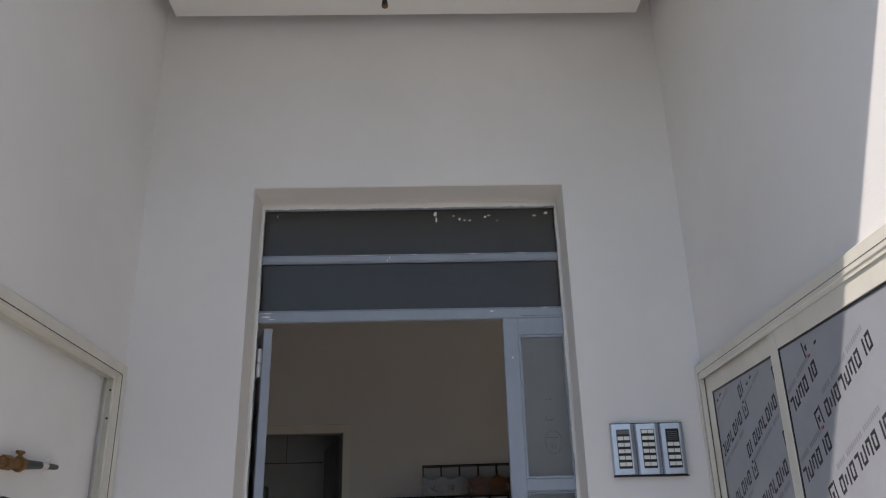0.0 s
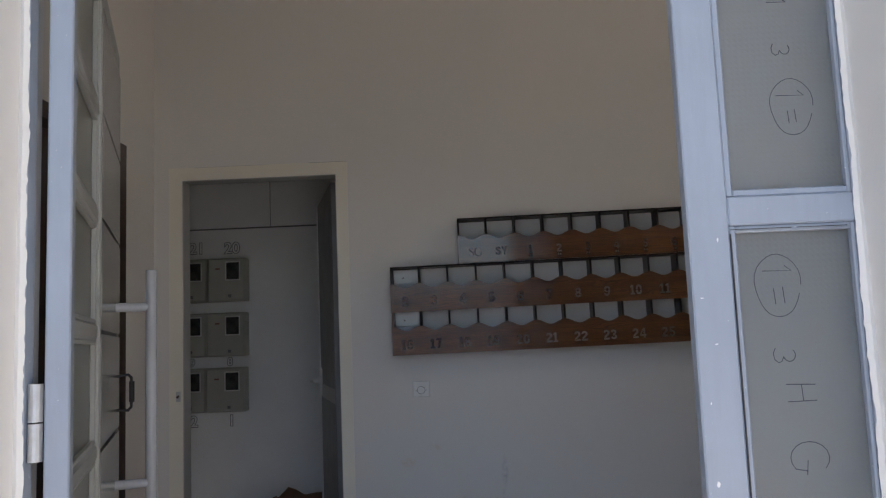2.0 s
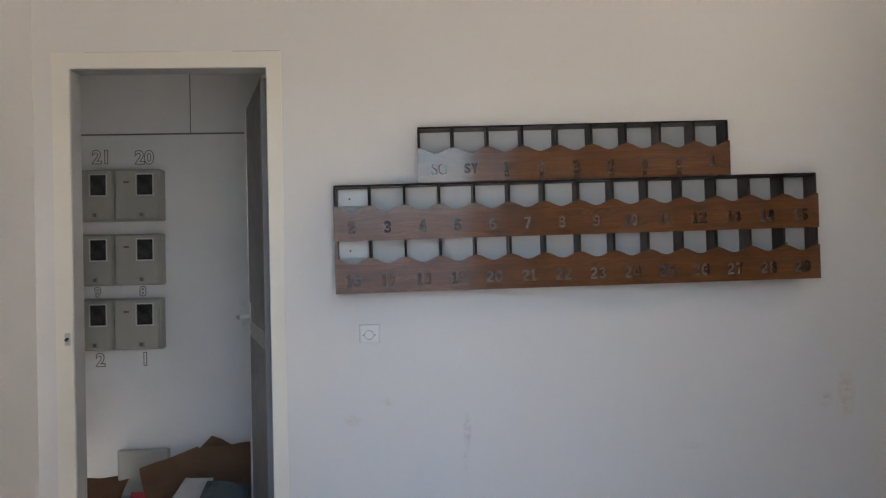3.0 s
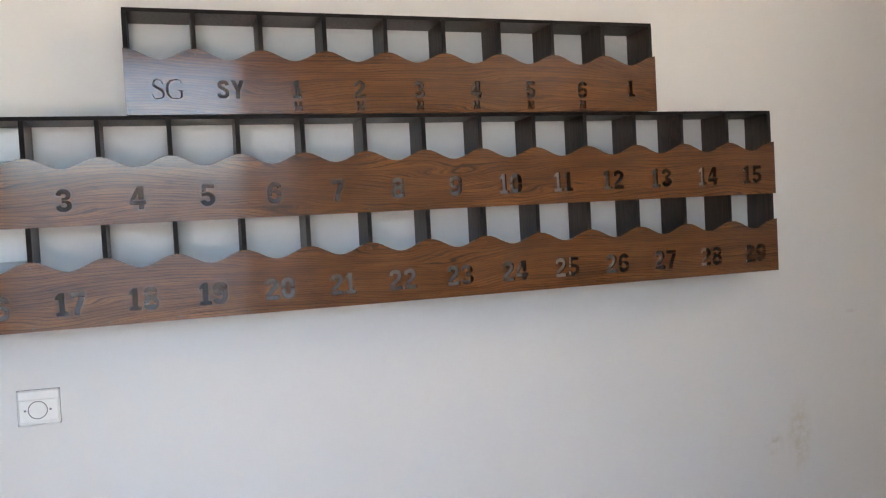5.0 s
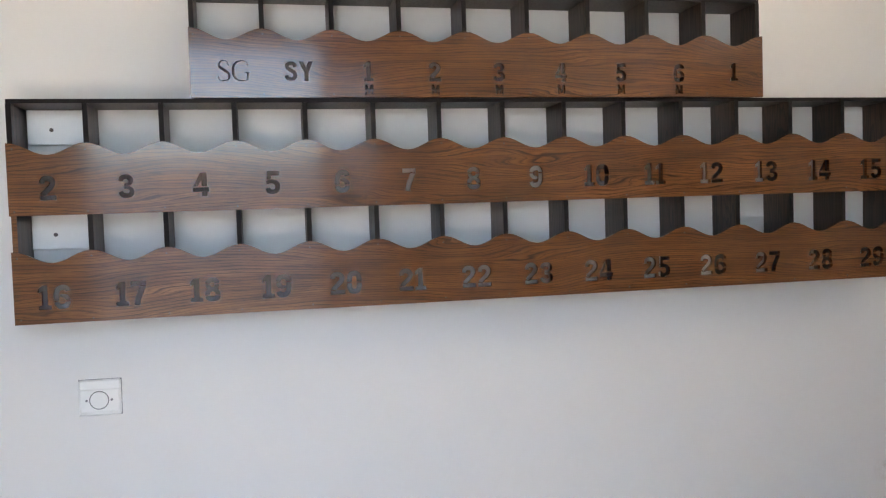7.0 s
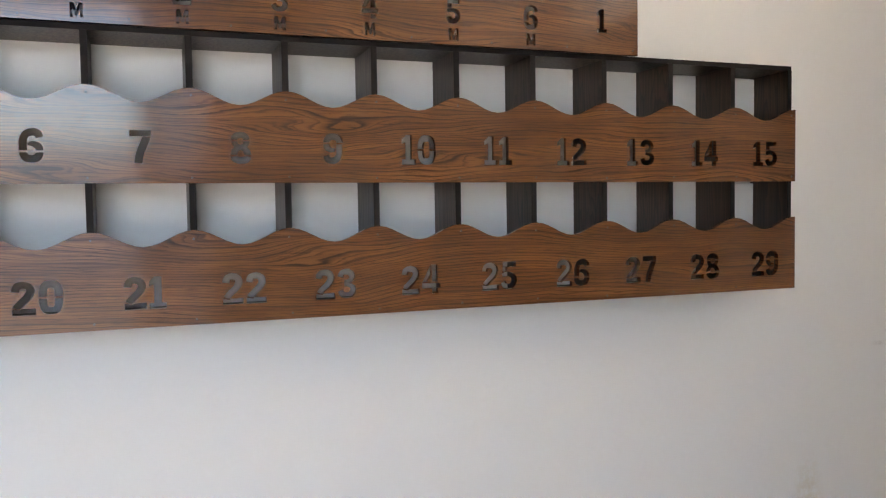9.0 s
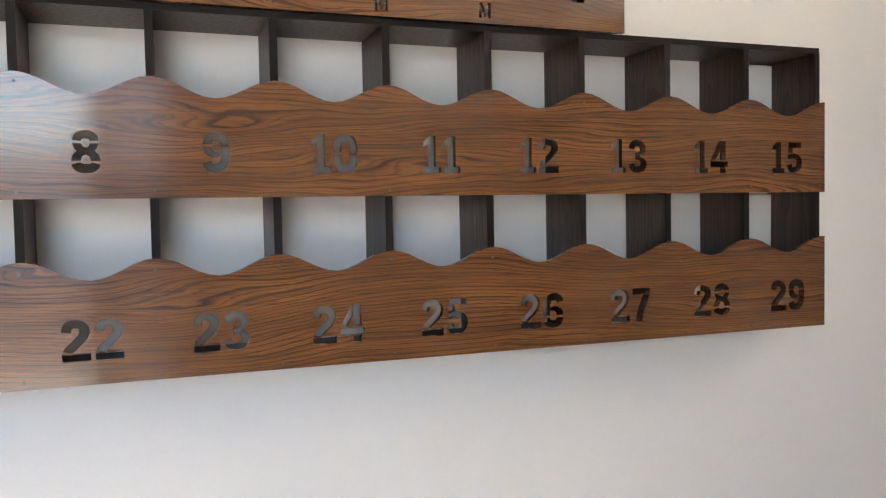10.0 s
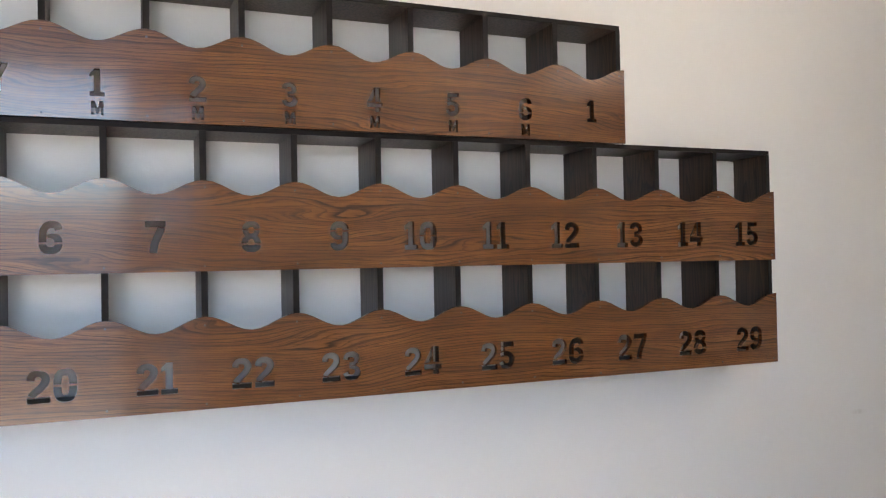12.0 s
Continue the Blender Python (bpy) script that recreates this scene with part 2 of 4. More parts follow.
CARD = plain("brown_cardboard", (0.17, 0.09, 0.045), 0.85, 0, 0.15, 9, 0.2)
PAPER = plain("crumpled_white_sheet", (0.6, 0.57, 0.54), 0.6, 0, 0.1, 12, 0.3)
GREYDOOR = paint("grey_door_paint", (0.20, 0.205, 0.21), 0.45, 0.05, 60, 0.06)
WHITEP = plain("white_plastic", (0.78, 0.77, 0.74), 0.3, 0, 0.03, 20)
GREYL = plain("grey_line", (0.14, 0.14, 0.14), 0.5)
TUBE = chipped("grey_painted_tube", (0.42, 0.44, 0.47), (0.8, 0.8, 0.8), 0.73, 0.35)
GALV = plain("galvanised_steel", (0.55, 0.56, 0.57), 0.4, 0.7, 0.12, 30)
BRASS = plain("tarnished_brass", (0.22, 0.115, 0.04), 0.5, 0.4, 0.2, 40)
TAPE = plain("dark_wrapping_tape", (0.05, 0.06, 0.055), 0.6, 0, 0.2, 30)
OBSC = glass("patterned_obscure_glass", (0.53, 0.57, 0.59), 0.3, 0.8, 30.0)
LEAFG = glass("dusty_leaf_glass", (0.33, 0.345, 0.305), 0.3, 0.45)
SHEET = plain("grey_gloss_sheet", (0.27, 0.27, 0.26), 0.2, 0, 0.1, 4)
MARKER = plain("grey_marker_ink", (0.11, 0.14, 0.18), 0.6)
SCREW = plain("dark_steel_screw", (0.07, 0.055, 0.045), 0.5, 0.3)
TILE = paint("floor_tile", (0.24, 0.225, 0.20), 0.35, 0.1, 60, 0.1)
ASPHALT = paint("grey_asphalt", (0.075, 0.075, 0.078), 0.85, 0.15, 60, 0.5)
GROUND = paint("pale_paving", (0.50, 0.47, 0.425), 0.75, 0.10, 30, 0.4)


# ---- mesh helpers ----
INV = {}


def thing(name, m, label, category, group="", kind="", placed=True):
    """A top-level Empty at m. placed: its parts are given in world coordinates, else in its own."""
    ob = new(name)
    ob.empty_display_size = 0.1
    ob.matrix_world = m
    INV[ob.name] = m.inverted() if placed else Matrix.Identity(4)
    return tagged(ob, label, category, group, kind)


def link(name, mesh, mat, parent=None, label="", kind=""):
    ob = new(name, mesh)
    if mat:
        mesh.materials.clear()
        mesh.materials.append(mat)
    if parent:
        ob.parent = parent
        ob.matrix_parent_inverse = INV.get(parent.name, Matrix.Identity(4))
    return tagged(ob, label, "", "", kind)


def part(name, bm, mat, parent=None, label="", kind="", smooth=False):
    mesh = bpy.data.meshes.new(name)
    bmesh.ops.recalc_face_normals(bm, faces=bm.faces)
    bm.to_mesh(mesh)
    bm.free()
    if smooth:
        for p in mesh.polygons:
            p.use_smooth = True
    return link(name, mesh, mat, parent, label, kind)


def box(bm, x0, x1, y0, y1, z0, z1, b=0.0, seg=1):
    m = Matrix.LocRotScale(((x0 + x1) / 2, (y0 + y1) / 2, (z0 + z1) / 2), None, (abs(x1 - x0), abs(y1 - y0), abs(z1 - z0)))
    vs = bmesh.ops.create_cube(bm, size=1.0, matrix=m)["verts"]
    if b:
        es = list({e for v in vs for e in v.link_edges})
        bmesh.ops.bevel(bm, geom=es, offset=b, segments=seg, affect="EDGES", profile=0.5)
    return bm


def boxes(*rows, b=0.0):
    bm = bmesh.new()
    for r in rows:
        box(bm, *r, b=b)
    return bm


def rod(bm, p, q, r, seg=16, r2=None):
    p, q = Vector(p), Vector(q)
    d = q - p
    m = Matrix.Translation((p + q) / 2) @ d.to_track_quat("Z", "Y").to_matrix().to_4x4()
    bmesh.ops.create_cone(bm, cap_ends=True, segments=seg, radius1=r, radius2=r if r2 is None else r2, depth=d.length, matrix=m)
    return bm


def wire(name, points, r, mat, parent, label="", closed=False):
    """A thin round bar along a line of points."""
    cu = bpy.data.curves.new(name, "CURVE")
    cu.dimensions, cu.bevel_depth, cu.bevel_resolution = "3D", r, 2
    sp = cu.splines.new("POLY")
    sp.points.add(len(points) - 1)
    for p, co in zip(sp.points, points):
        p.co = (*co, 1)
    sp.use_cyclic_u = closed
    return link(name, solid(cu), mat, parent, label)


def solid(cu):
    tmp = new("tmp", cu)
    dg = bpy.context.evaluated_depsgraph_get()
    mesh = bpy.data.meshes.new_from_object(tmp.evaluated_get(dg))
    bpy.data.objects.remove(tmp)
    return mesh


def letters(body, size, bold=0.0, thick=0.0, outline=0.0):
    cu = bpy.data.curves.new("letters", "FONT")
    cu.body, cu.size, cu.align_x, cu.align_y = body, size, "CENTER", "CENTER"
    cu.offset, cu.extrude, cu.resolution_u = bold, thick, 4
    if outline:
        cu.fill_mode, cu.bevel_depth, cu.bevel_resolution = "NONE", outline, 1
    return cu


def flat_text(name, body, size, m, mat, parent, bold=0.0, thick=0.0004, outline=0.0, label=""):
    mesh = solid(letters(body, size, bold, thick, outline))
    mesh.transform(m)
    return link(name, mesh, mat, parent, label)


UP = Matrix.Rotation(radians(90), 4, "X")  # stands a drawing in x, y up on a wall that faces -y


# ---- porch and street ----
def setting(name, bm, mat, label, category):
    return tagged(part(name, bm, mat), label, category, "", "structure")


WALL_Y, HALL_X0, HALL_X1, FRONT_Y, BACK_Y = 0.105, -1.21, 2.75, -2.69, -2.42
OX0, OX1, OZ = -0.444, 1.06, 2.85
# unseen ground: dark far out for weak reflections, pale nearby for upward bounce
setting("ground", boxes((-800, 800, -800, 800, -0.44, -0.28)), ASPHALT, "unseen ground before the house, asphalt grey to dim reflections", "ground")
setting("pavement", boxes((-30, 30, -7.6, 8, -0.3, -0.16), b=0.01), GROUND, "unseen pale paving before the house that throws light up into the hall", "pavement")
setting("wall_front", boxes((-1.7, OX0, FRONT_Y, BACK_Y, -0.3, 4.4), (OX1, 3.35, FRONT_Y, BACK_Y, -0.3, 4.4), (OX0, OX1, FRONT_Y, BACK_Y, OZ, 4.4)), PORCH,
        "white plastered entrance wall with a tall doorway", "wall")
setting("trim_reveal", boxes((OX0 - 0.001, OX0 + 0.003, FRONT_Y + 0.003, -2.505, 0, OZ), (OX1 - 0.003, OX1 + 0.001, FRONT_Y + 0.003, -2.505, 0, OZ), (OX0 + 0.003, OX1 - 0.003, FRONT_Y + 0.003, -2.505, OZ - 0.003, OZ + 0.001)),
        REVEAL, "grey plastered reveal round the doorway", "trim")
PLX, PRX = -0.96, 1.615
NY0, NY1, NZ0, NZ1 = -4.25, -2.745, 0.42, 1.925
setting("wall_porch_left", boxes((PLX - 0.45, PLX, -4.45, NY0, -0.3, 4.2), (PLX - 0.45, PLX, NY1, FRONT_Y, -0.3, 4.2), (PLX - 0.45, PLX, NY0, NY1, NZ1, 4.2),
                                 (PLX - 0.45, PLX, NY0, NY1, -0.3, NZ0), (PLX - 0.45, PLX - 0.2, NY0, NY1, NZ0, NZ1)), PORCH, "white plastered porch wall with a service niche", "wall")
setting("wall_porch_right", boxes((PRX, PRX + 0.4, -5.6, FRONT_Y, -0.3, 4.2)), PORCH, "white plastered porch wall beside the door", "wall")
setting("ceiling_porch", boxes((PLX, PRX, -5.21, FRONT_Y, 3.95, 4.2), (PLX, PRX, -5.28, -5.21, 3.81, 4.2)), CEIL, "white porch ceiling slab with a front edge", "ceiling")
setting("ceiling_panel", boxes((-0.895, 1.515, -5.15, -2.76, 3.81, 3.86), b=0.004), CEIL, "white suspended ceiling panel set off from the walls", "ceiling")

# added out of view: hides the bright horizon from the hall and the glossy boards
setting("wall_sky_block", boxes((-30, 30, -19.3, -19, -0.3, 3.0)), PORCH, "unseen plain wall added to block the low sky and dim reflections", "wall")
# unseen reflector: catches the sun and sends warm light into the hall
setting("wall_bounce", boxes((4.6, 4.8, -7.0, 4.0, -0.3, 5.5)), BOUNCE, "unseen cream wall added to bounce warm sunlight through the east opening", "wall")

holder = thing("lamp_holder", pose(0.2, -2.93, 3.81), "bare bulb holder hanging from the porch ceiling on a short wire", "lamp holder")
wire("wire", [(0.2, -2.93, 3.808), (0.203, -2.932, 3.79), (0.198, -2.928, 3.775)], 0.002, BLACK, holder)
bm = rod(bmesh.new(), (0.2, -2.93, 3.735), (0.2, -2.93, 3.775), 0.017, 14, 0.011)
part("socket", bm, BLACK, holder, smooth=False)
part("contact_ring", rod(bmesh.new(), (0.2, -2.93, 3.728), (0.2, -2.93, 3.735), 0.015, 14), BRASS, holder)


def niche():
    t = thing("service_niche", pose(PLX, -3.5, 0.42), "open service niche with a cream aluminium frame in a white wall", "niche frame")
    x0, x1 = PLX - 0.055, PLX + 0.018
    part("stile", boxes((x0, x1, NY1 - 0.004, -2.697, NZ0 - 0.05, NZ1 + 0.05), b=0.003), ALU, t)
    part("stile", boxes((x0, x1, NY0 - 0.048, NY0, NZ0 - 0.05, NZ1 + 0.05), b=0.003), ALU, t)
    part("head", boxes((x0, x1, NY0, NY1 - 0.004, NZ1, NZ1 + 0.05), b=0.003), ALU, t)
    part("bottom_rail", boxes((x0, x1, NY0, NY1 - 0.004, NZ0 - 0.05, NZ0), b=0.003), ALU, t)
    part("track", boxes((x0 + 0.015, x0 + 0.019, NY0, NY1 - 0.004, NZ1 - 0.018, NZ1)), ALU, t)
    part("track", boxes((x0 + 0.042, x0 + 0.046, NY0, NY1 - 0.004, NZ1 - 0.018, NZ1)), ALU, t)
    part("channel", boxes((x0 + 0.014, x0 + 0.017, NY1 - 0.024, NY1 - 0.004, NZ0, NZ1 - 0.02), (x0 + 0.042, x0 + 0.045, NY1 - 0.024, NY1 - 0.004, NZ0, NZ1 - 0.02)), ALU, t)
    for z in (1.86, 1.74, 1.3, 0.9):
        part("screw", rod(bmesh.new(), (x0 + 0.03, NY1 - 0.007, z), (x0 + 0.03, NY1 - 0.003, z), 0.005, 8), SCREW, t)
    # black strips on the frame's face stand for the shade in its joints
    part("shade_strip", boxes((x1 - 0.001, x1 + 0.0006, NY0, NY1 - 0.004, NZ1 + 0.001, NZ1 + 0.0045), (x1 - 0.001, x1 + 0.0006, NY1 - 0.003, NY1 + 0.001, NZ0, NZ1 + 0.001)), BLACK, t)
    part("back_panel", boxes((PLX - 0.199, PLX - 0.060, NY0 + 0.001, NY1 - 0.005, NZ0 + 0.001, NZ1 - 0.001)), CLOSET, t, "grey plastered back of the niche")
    vx = PLX - 0.028
    v = thing("gas_valve", pose(vx, -3.45, 1.467), "brass stop valve on a taped pipe stub in the niche", "valve")
    part("body", rod(rod(bmesh.new(), (vx, -3.62, 1.461), (vx, -3.405, 1.472), 0.015, 14), (vx, -3.54, 1.465), (vx, -3.49, 1.468), 0.024, 6), BRASS, v)
    part("collar", rod(bmesh.new(), (vx, -3.445, 1.470), (vx, -3.42, 1.472), 0.027, 6), BRASS, v)
    part("stem", rod(rod(bmesh.new(), (vx, -3.432, 1.472), (vx, -3.432, 1.508), 0.008, 10), (vx, -3.455, 1.508), (vx, -3.412, 1.511), 0.0065, 8), BRASS, v)
    part("taped_pipe", rod(bmesh.new(), (vx, -3.405, 1.473), (vx, -3.28, 1.484), 0.017, 12, 0.013), TAPE, v)
    part("white_tape", rod(bmesh.new(), (vx, -3.28, 1.484), (vx, -3.235, 1.487), 0.0135, 12), PAPER, v)
    part("pipe_end", rod(rod(bmesh.new(), (vx, -3.235, 1.487), (vx, -3.15, 1.492), 0.012, 10, 0.009), (vx, -3.16, 1.492), (PLX - 0.058, -3.16, 1.492), 0.009, 10), TAPE, v)
    part("plaster_patch", rod(bmesh.new(), (PLX - 0.0605, -3.15, 1.49), (PLX - 0.056, -3.15, 1.49), 0.035, 11, 0.028), FILLER, v, "white plaster patch round the pipe")
    part("lower_pipe", rod(bmesh.new(), (vx, -3.62, 1.312), (vx, -3.22, 1.322), 0.014, 12, 0.012), TAPE, v)
    wire("lead", [(PLX - 0.058, -3.53, 1.345), (vx, -3.50, 1.36), (vx + 0.01, -3.475, 1.357), (vx, -3.455, 1.34), (PLX - 0.058, -3.47, 1.326)], 0.003, BLACK, v)


niche()


def prints(y0, y1, z0, z1, x, up, parent):
    """Slanted printed marks all over a sheet on the right wall: blocks for the maker's mark, small grey words under it."""
    d = Vector((-0.36, 0.155)).normalized() * up
    n = Vector((d.y, -d.x))
    if n.y < 0 and up > 0:
        n = -n
    dark, grey, red = bmesh.new(), bmesh.new(), bmesh.new()

    def bar(bm, o, a, b, h0, h1, lean=0.0):
        pts = [o + d * a + n * h0, o + d * b + n * h0, o + d * (b + lean) + n * h1, o + d * (a + lean) + n * h1]
        if all(y0 + 0.004 < p.x < y1 - 0.004 and z0 + 0.004 < p.y < z1 - 0.004 for p in pts):
            bm.faces.new([bm.verts.new((x, p.x, p.y)) for p in pts])

    for row in range(-4, 14):
        for colm in range(-2, 5):
            o = Vector((-2.765 - 0.335 * colm, -0.1 + 0.225 * row))
            for k in range(9):
                a = k * 0.0405
                bar(dark, o, a, a + 0.010, 0, 0.050, 0.010)
                if k % 3 != 1:
                    bar(dark, o, a + 0.0105, a + 0.031, 0.0, 0.0095)
                if k % 2 == 0:
                    bar(dark, o, a + 0.018, a + 0.037, 0.0405, 0.050, 0.001)
                if k % 4 != 1:
                    bar(dark, o, a + 0.024, a + 0.0335, 0.010, 0.040, 0.006)
            for k in range(25):
                if k not in (9, 19):
                    bar(grey, o, 0.02 + k * 0.0128, 0.029 + k * 0.0128, -0.034, -0.018, 0.003)
            bar(dark, o, 0.385, 0.393, -0.012, 0.046, 0.006)
            bar(dark, o, 0.395, 0.428, -0.012, -0.003)
            bar(dark, o, 0.425, 0.433, -0.012, 0.046, 0.006)
            bar(dark, o, 0.404, 0.412, 0.012, 0.030, 0.01)
            bar(dark, o, 0.414, 0.422, 0.012, 0.030, -0.006)
            bar(red, o, 0.405, 0.421, 0.047, 0.056)
    part("printed_mark", dark, INK, parent, "black slanted printed blocks", "stuff")
    part("printed_line", grey, INKG, parent, "small grey printed bars", "stuff")
    part("printed_emblem", red, INKR if up < 0 else INK, parent, "small printed emblem shapes", "stuff")


def cabinet():
    t = thing("sliding_cabinet_front", pose(PRX, -3.5, 0.25), "cream aluminium cabinet front with two sliding panels in grey printed film", "cabinet front")
    x0, x1, ya, yb, za, zb = 1.578, PRX - 0.002, -4.42, -2.697, 0.25, 1.925
    part("outer_stile", boxes((x0, x1, yb - 0.05, yb, za, zb), b=0.003), ALU, t)
    part("outer_stile", boxes((x0, x1, ya, ya + 0.05, za, zb), b=0.003), ALU, t)
    part("head", boxes((x0, x1, ya + 0.05, yb - 0.05, zb - 0.058, zb), b=0.003), ALU, t)
    part("bottom_rail", boxes((x0, x1, ya + 0.05, yb - 0.05, za, za + 0.05), b=0.003), ALU, t)
    part("guide", boxes((x0 + 0.004, x0 + 0.008, ya + 0.05, yb - 0.05, zb - 0.07, zb - 0.058)), ALU, t)
    for (pa, pb, px) in ((-3.56, -2.752, 1.600), (-4.365, -3.475, 1.588)):
        s = part("sliding_panel", boxes((px, px + 0.012, pb - 0.062, pb, 0.30, 1.862), (px, px + 0.012, pa, pa + 0.065, 0.30, 1.862),
                                        (px, px + 0.012, pa + 0.065, pb - 0.062, 1.79, 1.862), (px, px + 0.012, pa + 0.065, pb - 0.062, 0.30, 0.37), b=0.002), ALU, t)
        part("film_sheet", boxes((px + 0.005, px + 0.010, pa + 0.06, pb - 0.055, 0.365, 1.795)), FILMP, s, "grey printed protective film")
        part("gasket", boxes((px + 0.002, px + 0.0048, pb - 0.070, pb - 0.062, 0.37, 1.79), (px + 0.002, px + 0.0048, pa + 0.065, pa + 0.075, 0.37, 1.79),
                             (px + 0.002, px + 0.0048, pa + 0.075, pb - 0.070, 1.783, 1.79)), BLACK, s)
        prints(pa + 0.075, pb - 0.074, 0.37, 1.778, px + 0.0045, 1 if px > 1.595 else -1, s)
    # no recess is cut: raised dark strips draw the shade of grooves and gaps
    part("groove_shade", boxes((x0 - 0.0006, x0 + 0.001, yb - 0.039, yb - 0.035, za + 0.05, zb - 0.041), (x0 - 0.0006, x0 + 0.001, ya + 0.05, yb - 0.035, zb - 0.041, zb - 0.038)), GREYL, t)
    part("groove_shade", boxes((x0 - 0.0006, x0 + 0.001, yb - 0.0475, yb - 0.046, za + 0.05, zb - 0.041)), GREYL, t)
    part("shade_strip", boxes((1.597, 1.5995, yb - 0.0555, yb - 0.0505, 0.3, 1.863), (1.584, 1.588, ya + 0.05, yb - 0.05, 1.8625, 1.8665)), BLACK, t)
    part("latch_slot", boxes((1.5985, 1.6, -2.775, -2.768, 1.04, 1.13)), BLACK, t)


cabinet()


def intercom():
    t = thing("intercom_panel", pose(1.33, FRONT_Y, 1.57), "three-module brushed steel intercom with white name cards", "intercom")
    y = FRONT_Y
    part("back_box", boxes((1.1735, 1.4885, y - 0.012, y - 0.0005, 1.458, 1.682), b=0.002), BLACK, t)
    for i in range(3):
        x0 = 1.171 + 0.1065 * i
        x1 = x0 + 0.105
        bm = bmesh.new()
        zs = (1.464, 1.676)
        prof = [(x0, y - 0.013), (x0 + 0.006, y - 0.022), (x1 - 0.02, y - 0.03), (x1 - 0.004, y - 0.026), (x1, y - 0.013)]
        ring = [[bm.verts.new((px, py, z)) for px, py in prof] for z in zs]
        for k in range(4):
            bm.faces.new((ring[0][k], ring[0][k + 1], ring[1][k + 1], ring[1][k]))
        bm.faces.new(ring[0][::-1])
        bm.faces.new(ring[1])
        bm.faces.new((ring[0][0], ring[1][0], ring[1][4], ring[0][4]))
        mod = part("module", bm, STEEL, t, "brushed steel module")
        tilt = lambda px: y - 0.022 - 0.008 * (px - x0 - 0.006) / (x1 - x0 - 0.026)
        a, b = x0 + 0.024, x0 + 0.08
        part("button_field", boxes((a, b, tilt(b) - 0.0012, tilt(a) + 0.004, 1.488, 1.652)), BLACK, mod)
        first = (1, 0, 2)[i]
        if i == 0:
            part("blank_plate", boxes((a + 0.001, b - 0.001, tilt(b) - 0.003, tilt(a), 1.632, 1.649)), GREYL, mod)
        if i == 2:
            for k in range(5):
                part("speaker_slot", boxes((a + 0.006, b - 0.006, tilt(b) - 0.0022, tilt(a), 1.606 + k * 0.008, 1.6085 + k * 0.008)), GREYL, mod)
        for r in range(first, 6):
            z = 1.634 - r * 0.0272
            for c in range(2):
                part("name_card", boxes((a + 0.002 + c * 0.0268, a + 0.0265 + c * 0.0268, tilt(b) - 0.0035, tilt(a), z, z + 0.0155), b=0.0008), LABEL, mod)
    part("sill", boxes((1.171, 1.490, y - 0.026, y - 0.001, 1.455, 1.459)), BLACK, t)


intercom()

# ---- entrance frame, transom, sidelight ----
FY0, FY1 = -2.505, -2.472
frame_ob = thing("entrance_frame", pose(0.3, -2.48, 0), "blue-grey painted steel entrance frame with transom panels and a glazed sidelight", "door frame", kind="structure")
part("post", boxes((-0.442, -0.424, FY0, FY1, 0, 2.84), b=0.003), BLUE, frame_ob)
part("post", boxes((0.750, 0.822, FY0, FY1, 0, 2.225), b=0.003), BLUE, frame_ob)
part("post", boxes((1.042, 1.056, FY0, FY1, 0, 2.84), b=0.003), BLUE, frame_ob)
part("transom_bar", boxes((-0.424, 1.042, FY0, FY1, 2.225, 2.282), b=0.004), BLUE, frame_ob)
part("transom_bar", boxes((-0.424, 1.042, FY0, FY1, 2.524, 2.566), b=0.004), BLUE, frame_ob)
part("head", boxes((-0.424, 1.042, FY0, FY1, 2.812, 2.84), b=0.003), BLUE, frame_ob)
part("transom_panel", boxes((-0.422, 1.040, FY0 + 0.018, FY0 + 0.026, 2.282, 2.524)), DARKP, frame_ob, "dusty glass pane").visible_shadow = False
part("transom_panel", boxes((-0.422, 1.040, FY0 + 0.018, FY0 + 0.026, 2.566, 2.812)), DARKP, frame_ob, "dusty glass pane with white chips").visible_shadow = False
part("sidelight_rail", boxes((0.822, 1.042, FY0, FY1, 2.142, 2.225), b=0.003), BLUE, frame_ob)
part("sidelight_rail", boxes((0.822, 1.042, FY0, FY1, 1.424, 1.476), b=0.003), BLUE, frame_ob)
part("sidelight_rail", boxes((0.822, 1.042, FY0, FY1, 0.62, 0.67), b=0.003), BLUE, frame_ob)
part("sidelight_rail", boxes((0.822, 1.042, FY0, FY1, 0.0, 0.09), b=0.003), BLUE, frame_ob)
for z0, z1 in ((0.09, 0.62), (0.67, 1.424), (1.476, 2.142)):
    part("glazing_bead", boxes((0.822, 0.834, FY0 + 0.004, FY0 + 0.02, z0, z1), (1.034, 1.042, FY0 + 0.004, FY0 + 0.02, z0, z1), (0.834, 1.034, FY0 + 0.004, FY0 + 0.02, z1 - 0.012, z1),
                               (0.834, 1.034, FY0 + 0.004, FY0 + 0.02, z0, z0 + 0.012), b=0.002), BLUE, frame_ob)
    part("pane", boxes((0.824, 1.040, FY0 + 0.0205, FY0 + 0.0255, z0 + 0.002, z1 - 0.002)), OBSC, frame_ob, "patterned obscure glass pane with marker scribbles").visible_shadow = False
